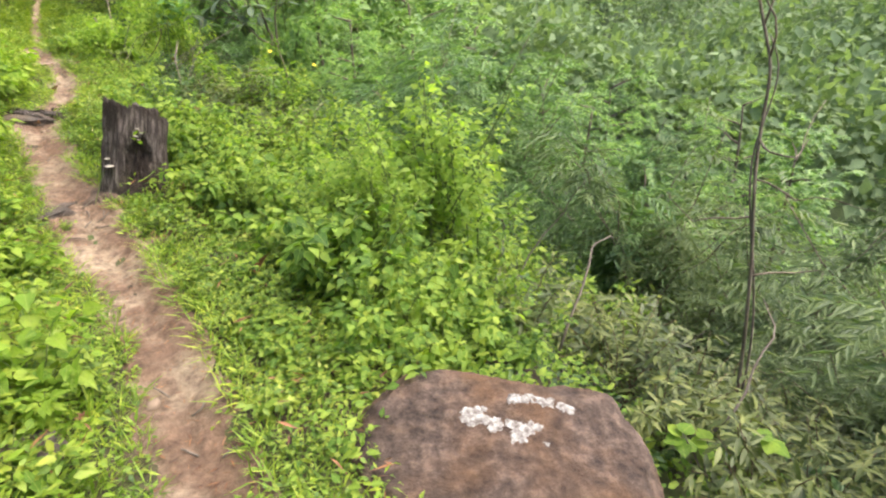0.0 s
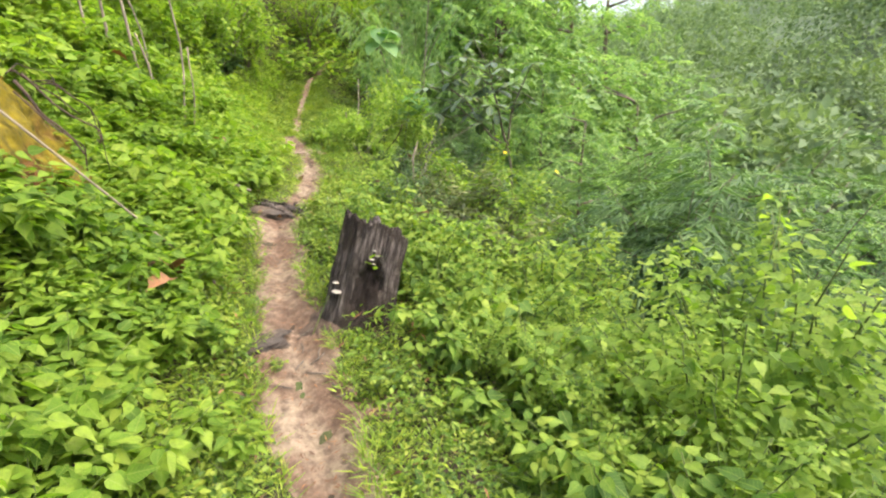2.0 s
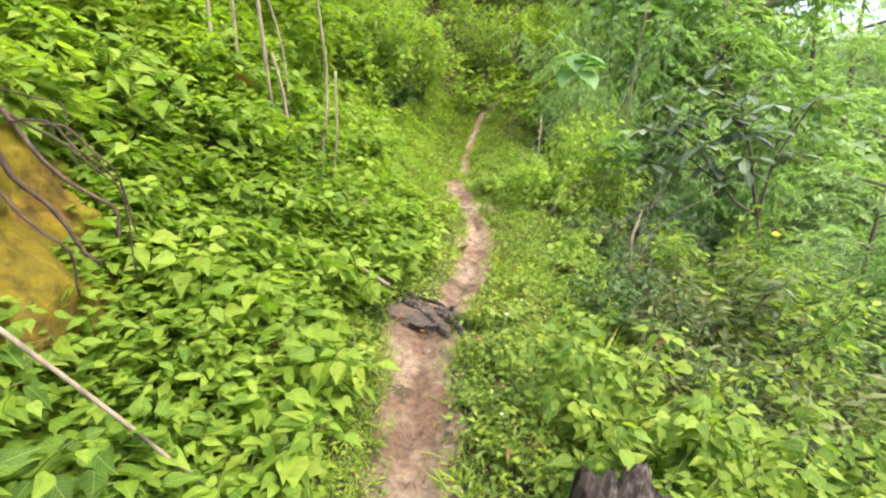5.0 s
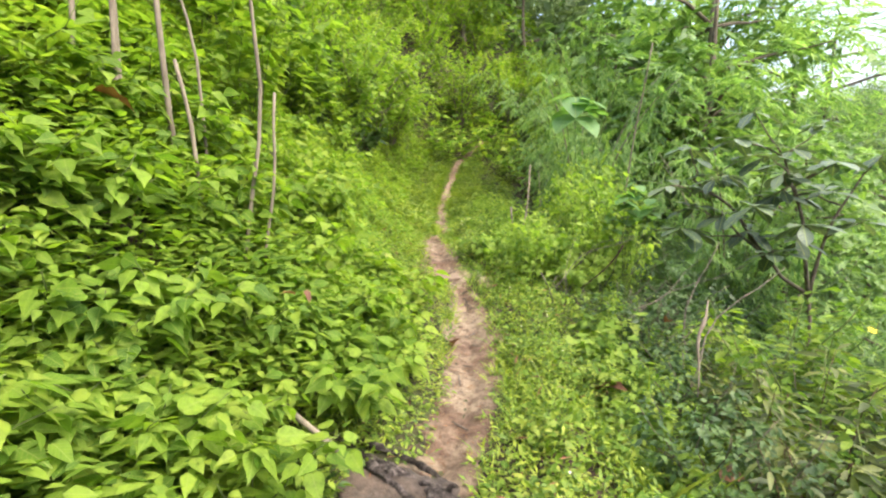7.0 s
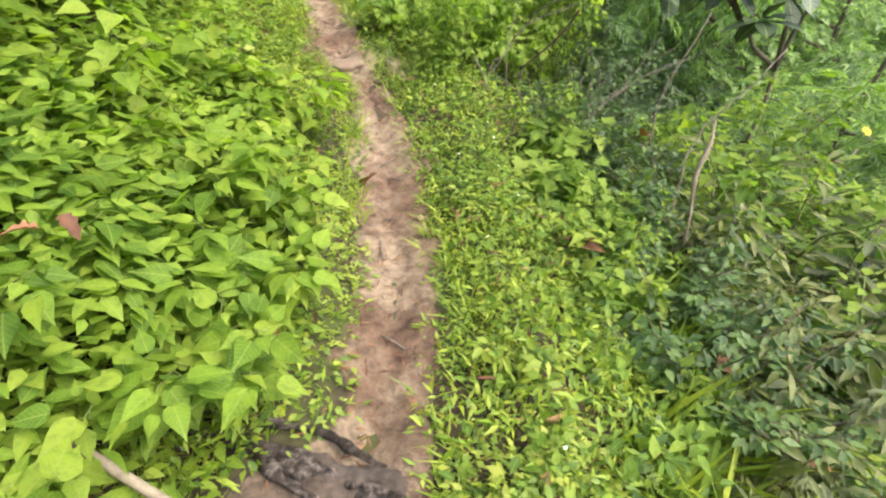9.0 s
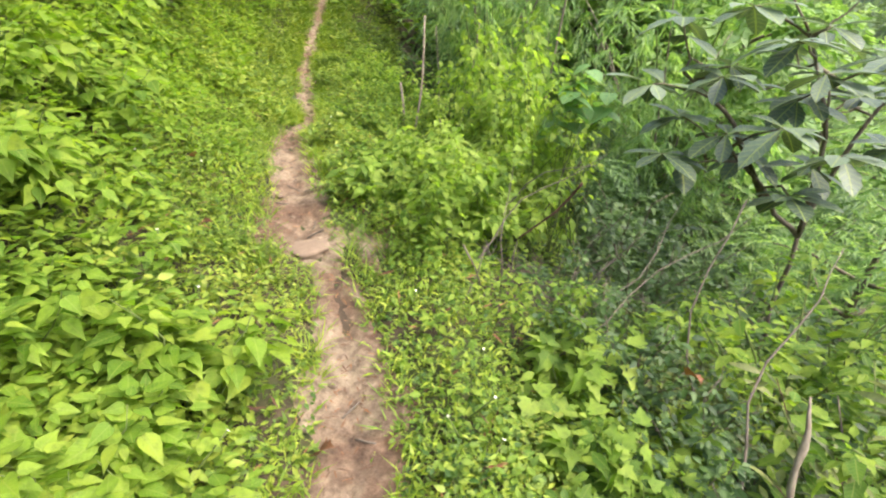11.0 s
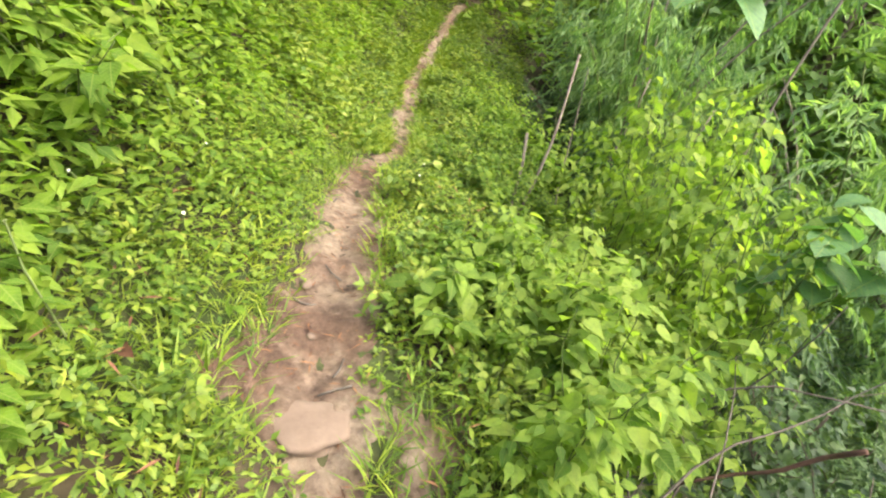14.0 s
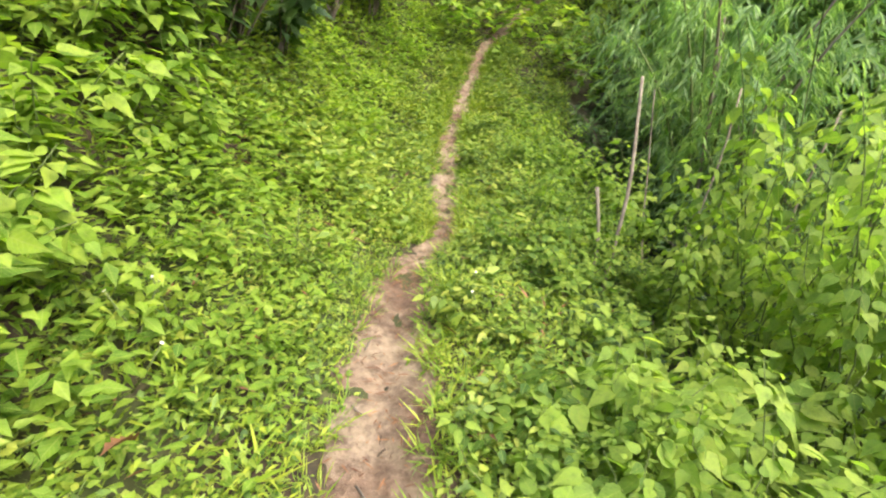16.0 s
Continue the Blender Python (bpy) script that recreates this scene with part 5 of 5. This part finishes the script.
def flower(name, petals, r, material, label, centre):
    ob = thing(name, label, "flower", name)
    a = np.arange(petals) * 2 * np.pi / petals
    V, F = leaves(OVATE, np.zeros((petals, 3)), np.stack([np.cos(a), np.sin(a), 0 * a + 0.15], -1), r, wobble=0.05, g=np.random.default_rng(1))
    part("petals", mesh(name + "_petals", V, F, material, True), ob)
    V, F = tube([(0, 0, -0.002), (0, 0, 0.2 * r)], [0.22 * r, 0.16 * r], 8)
    part("centre", mesh(name + "_centre", V, F, centre, True), ob)
    V, F = tube([(0, 0, 0), (0.01, 0.0, -0.12), (0.0, 0.01, -0.3)], [0.0025, 0.003, 0.003], 5)
    part("stalk", mesh(name + "_stalk", V, F, M_STEM, True), ob)
    return ob


yellow = flower("yellow_flower", 8, 0.032, M_YELLOW, "small yellow daisy-like flower on a thin stalk", M_YELLOW)
spots = [(3.31, 8.6, -0.79), (3.4, 7.4, -0.9)]
for k, (x, y, z) in enumerate(spots):
    m = pose(x, y, z, 35, 0, 40 * k)
    if k:
        copy_thing(yellow, m)
    else:
        yellow.matrix_basis = m
white = flower("white_flower", 6, 0.007, M_WHITE, "tiny white wild flower among low herbs", M_YELLOW)
g = np.random.default_rng(8)
for k in range(46):
    y = g.uniform(4.8, 12.5)
    s = g.uniform(-1.0, -0.3) if k % 3 else g.uniform(0.25, 0.6)
    x = float(path_x(y)) + s
    m = pose(x, y, float(land(x, y)) + g.uniform(0.16, 0.3), g.uniform(0, 50), 0, g.uniform(0, 360))
    if k:
        copy_thing(white, m)
    else:
        white.matrix_basis = m

# ---- ground cover that nobody could count ----
def cover(name, label, category, material, template, count, s0, s1, y0, y1, size, height, seed, tuft=5, tilt=0.35, edge=True, low=0.0, power=1.0, sparse=0.35):
    """Small blades set in tufts over a strip of the hillside beside the path."""
    g = np.random.default_rng(seed)
    n = count // tuft
    y = y0 + (y1 - y0) * g.uniform(0, 1, n) ** power
    s = g.uniform(s0, s1, n)
    hw = np.interp(y, HY, HW)
    clump = 0.5 + 0.5 * smooth_noise(path_x(y) + s, y, 3.0, seed)
    keep = g.uniform(0, 1, n) < sparse + 0.85 * clump
    if edge:
        keep &= (np.abs(s) > hw + 0.05 * smooth_noise(y, s * 0, 6, seed + 1) + g.normal(0, 0.02, n) + 0.01)
    x = path_x(y) + s
    keep &= ((x - 0.74) / 0.2) ** 2 + ((y - 5.28) / 0.17) ** 2 > 1
    keep &= ((x - 1.29) / 0.45) ** 2 + ((y - 1.83) / 0.45) ** 2 > 1
    keep &= ((x - 0.34) / 0.25) ** 2 + ((y - 7.36) / 0.17) ** 2 > 1
    keep &= ((x + 1.5) / 0.72) ** 2 + ((y - 5.95) / 0.6) ** 2 > 1
    keep &= (((x - 1.02) / 0.14) ** 2 + ((y - 10.12) / 0.25) ** 2 > 1) & (((x - 0.42) / 0.13) ** 2 + ((y - 10.3) / 0.2) ** 2 > 1)
    if not edge:
        keep &= ((x - 2.1) / 0.42) ** 2 + ((y - 9.9) / 0.36) ** 2 > 1
    x, y, s, hw, clump = x[keep], y[keep], s[keep], hw[keep], clump[keep]
    n = len(x)
    rise = height * np.clip((np.abs(s) - hw) / 0.35, 0.12, 1) * (0.5 + 0.8 * clump) if edge else height * (0.5 + 0.7 * clump)
    base = np.repeat(np.stack([x, y, land(x, y)], -1), tuft, 0)
    a = g.uniform(0, 2 * np.pi, n * tuft)
    z = np.repeat(rise, tuft) * (low + (1 - low) * np.sqrt(g.uniform(0, 1, n * tuft)))
    pos = base + np.stack([np.cos(a) * g.uniform(0, 0.05, n * tuft), np.sin(a) * g.uniform(0, 0.05, n * tuft), z + 0.004], -1)
    way = np.stack([np.cos(a), np.sin(a), g.normal(0, tilt, n * tuft)], -1)
    V, F = leaves(template, pos, way, size * g.uniform(0.55, 1.3, n * tuft), wobble=0.3, g=g)
    thing(name, label, category, me=mesh(name, V, F, material, True, template), kind="stuff")


cover("creeping_herbs", "bright yellow-green carpet of tiny herbs beside the path", "ground cover", M_CREEP, MINI, 66000, -0.9, 0.0, 1.0, 13.5, 0.030, 0.15, 601, sparse=0.1)
cover("creeping_herbs", "bright yellow-green carpet of tiny herbs below the path", "ground cover", M_CREEP, MINI, 56000, 0.0, 0.85, 1.0, 13.5, 0.029, 0.14, 602, sparse=0.15)
cover("creeping_herbs", "patches of broader green herbs on the bank foot", "ground cover", M_BROAD, OVATE, 26000, -1.4, -0.3, 1.0, 13.5, 0.05, 0.22, 611, sparse=0.15)
cover("creeping_herbs", "patches of broader green herbs below the path", "ground cover", M_BUSH, OVATE, 14000, 0.3, 1.2, 2.4, 13.5, 0.048, 0.2, 612, sparse=0.1)
cover("creeping_herbs", "green herbs beside the path where the walk begins", "ground cover", M_CREEP, MINI, 22000, -1.6, 1.7, -2.6, 1.05, 0.034, 0.15, 620)
cover("bank_leaves", "green weeds on the bank where the walk begins", "ground cover", M_BROAD, MINI, 12000, -3.4, -1.0, -2.6, 1.05, 0.08, 0.34, 621, edge=False, sparse=0.7)
FINE = blade([(0.4, 0.13)], 0.25, -0.3)
cover("fine_herbs", "fine upright yellow-green herbs beside the path", "ground cover", M_GRASS, FINE, 45000, -1.3, -0.1, 1.0, 14, 0.045, 0.17, 613, tilt=0.9, sparse=0.1)
cover("fine_herbs", "fine upright yellow-green herbs below the path", "ground cover", M_GRASS, FINE, 45000, 0.1, 1.1, 1.0, 14, 0.045, 0.17, 614, tilt=0.9, sparse=0.1)
cover("creeping_herbs", "distant yellow-green carpet of small herbs along the path", "ground cover", M_CREEP, SMALL, 70000, -1.8, 1.5, 12.8, 22.5, 0.06, 0.24, 603)
cover("bank_leaves", "tangle of green weeds covering the steep bank", "ground cover", M_BROAD, MINI, 84000, -3.4, -0.65, 1.0, 19, 0.07, 0.34, 604, edge=False, sparse=0.7)
cover("bank_leaves", "leafy green weeds filling the bank above the path", "ground cover", M_BROAD, OVATE, 34000, -2.2, -0.5, 4.6, 9.2, 0.062, 0.46, 615, edge=False, sparse=0.6, low=0.35)
cover("slope_leaves", "tangle of green weeds covering the ravine slope", "ground cover", M_BUSH, OVATE, 24000, 0.75, 3.2, 0.8, 18, 0.06, 0.32, 605, edge=False, sparse=0.1)
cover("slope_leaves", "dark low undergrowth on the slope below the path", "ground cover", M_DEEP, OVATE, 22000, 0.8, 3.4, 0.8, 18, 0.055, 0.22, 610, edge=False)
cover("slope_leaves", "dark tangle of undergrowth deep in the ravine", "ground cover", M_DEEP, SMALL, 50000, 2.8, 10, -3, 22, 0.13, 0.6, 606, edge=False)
cover("hill_leaves", "green growth covering the slope ahead", "ground cover", M_BUSH, SMALL, 70000, -16, 10, 18.5, 40, 0.2, 0.8, 609, edge=False)
cover("hill_leaves", "green growth covering the hill above the bank", "ground cover", M_BROAD, SMALL, 30000, -9, -3.2, -4, 24, 0.15, 0.5, 607, edge=False)
cover("fringe_weeds", "loose green weeds growing behind the boulder", "ground cover", M_BUSH, OVATE, 5000, 0.3, 2.2, 0.8, 3.6, 0.05, 0.22, 608)


def grass(name, label, count, s0, s1, y0, y1, length, seed):
    g = np.random.default_rng(seed)
    n = count // 6
    y, s = g.uniform(y0, y1, n), g.uniform(s0, s1, n)
    hw = np.interp(y, HY, HW)
    x = path_x(y) + s
    keep = (np.abs(s) > hw - 0.02) & (smooth_noise(x, y, 2.5, seed) > -0.25) & (((x - 0.74) / 0.22) ** 2 + ((y - 5.28) / 0.2) ** 2 > 1) & (((x - 1.25) / 0.5) ** 2 + ((y - 1.88) / 0.5) ** 2 > 1) & (((x - 0.34) / 0.3) ** 2 + ((y - 7.42) / 0.22) ** 2 > 1)
    x, y = x[keep], y[keep]
    base = np.repeat(np.stack([x, y, land(x, y)], -1), 6, 0)
    a = g.uniform(0, 2 * np.pi, len(base))
    pos = base + np.stack([np.cos(a), np.sin(a), 0 * a], -1) * 0.015
    way = np.stack([np.cos(a) * g.uniform(0.2, 1.0, len(a)), np.sin(a) * g.uniform(0.2, 1.0, len(a)), 0.9 + 0 * a], -1)
    T = blade([(0.4, 0.03)], 0.3, -0.45)
    V, F = leaves(T, pos, way, length * g.uniform(0.5, 1.3, len(a)), g=g)
    thing(name, label, "grass", me=mesh(name, V, F, M_GRASS, True), kind="stuff")


grass("grass", "yellow-green grass tufts along the uphill path edge", 34000, -0.8, -0.05, 1.5, 19, 0.09, 701)
grass("grass", "yellow-green grass tufts along the downhill path edge", 34000, 0.05, 0.75, 1.5, 19, 0.1, 702)
grass("grass", "soft tall grass leaning over the far path edge", 7000, -0.42, -0.1, 12.8, 19, 0.12, 704)
grass("grass", "soft tall grass beside the far path edge", 7000, 0.1, 0.45, 12.8, 19, 0.12, 705)
grass("grass", "long pale grass on the slope below the path", 4500, 0.9, 2.1, 6.4, 8.2, 0.34, 703)

grass("grass", "scattered grass tufts among the bank herbs", 5000, -1.5, -0.3, 2.0, 14, 0.16, 706)
# dry straw and leaf bits caught in the herbs
g = np.random.default_rng(19)
n = 2600
y = g.uniform(1.5, 15, n)
s = np.where(g.uniform(0, 1, n) < 0.6, g.uniform(-1.7, -0.25, n), g.uniform(0.25, 1.2, n))
x = path_x(y) + s
a = g.uniform(0, 6.28, n)
V, F = leaves((LANCE[0] * [0.8, 1, 0.6], LANCE[1]), np.stack([x, y, land(x, y) + g.uniform(0.04, 0.17, n)], -1), np.stack([np.cos(a), np.sin(a), g.normal(0, 0.4, n)], -1), g.uniform(0.02, 0.1, n), wobble=0.4, g=g)
thing("herb_litter", "dry brown straw and leaf bits caught in herbs", "litter", me=mesh("herb_litter", V, F, M_DRYLEAF, True), kind="stuff")
# trodden straw, twigs and bits on the path
g = np.random.default_rng(9)
n = 2600
y = g.uniform(1.5, 17, n)
s = g.normal(0, 0.6, n) * np.interp(y, HY, HW)
x = path_x(y) + s
a = g.uniform(0, 6.28, n)
V, F = leaves((LANCE[0] * [0.7, 1, 0.3], LANCE[1]), np.stack([x, y, land(x, y) + 0.024], -1), np.stack([np.cos(a), np.sin(a), 0 * a], -1), g.uniform(0.012, 0.06, n), wobble=0.1, g=g)
thing("path_litter", "scattered dry straw and leaf bits on the earth", "litter", me=mesh("path_litter", V, F, M_DRYLEAF, True), kind="stuff")
for k, y0 in enumerate((2.6, 3.0, 4.9, 5.1, 8.3, 8.6, 10.4, 10.8, 10.65, 11.6, 13.2, 14.2, 2.45, 2.75, 4.6, 4.7, 4.75, 4.85, 4.95, 5.0, 5.15, 5.25, 6.2, 6.6, 7.9, 8.9, 9.1, 10.25, 10.9, 11.2, 12.0)):
    x0 = float(path_x(y0)) + g.uniform(-0.15, 0.15) + (0.1 if 4.5 < y0 < 5.3 else 0)
    a, r = g.uniform(0, 6.28), g.uniform(0.05, 0.13)
    x1, y1 = x0 + r * math.cos(a), y0 + r * math.sin(a)
    rod("path_twig", bent((x0, y0, float(land(x0, y0)) + 0.026), (x1, y1, float(land(x1, y1)) + 0.026), 5, 0.004, k), 0.004, M_TWIG, "small dry twig lying on the path", "twig", "path twigs", 5)
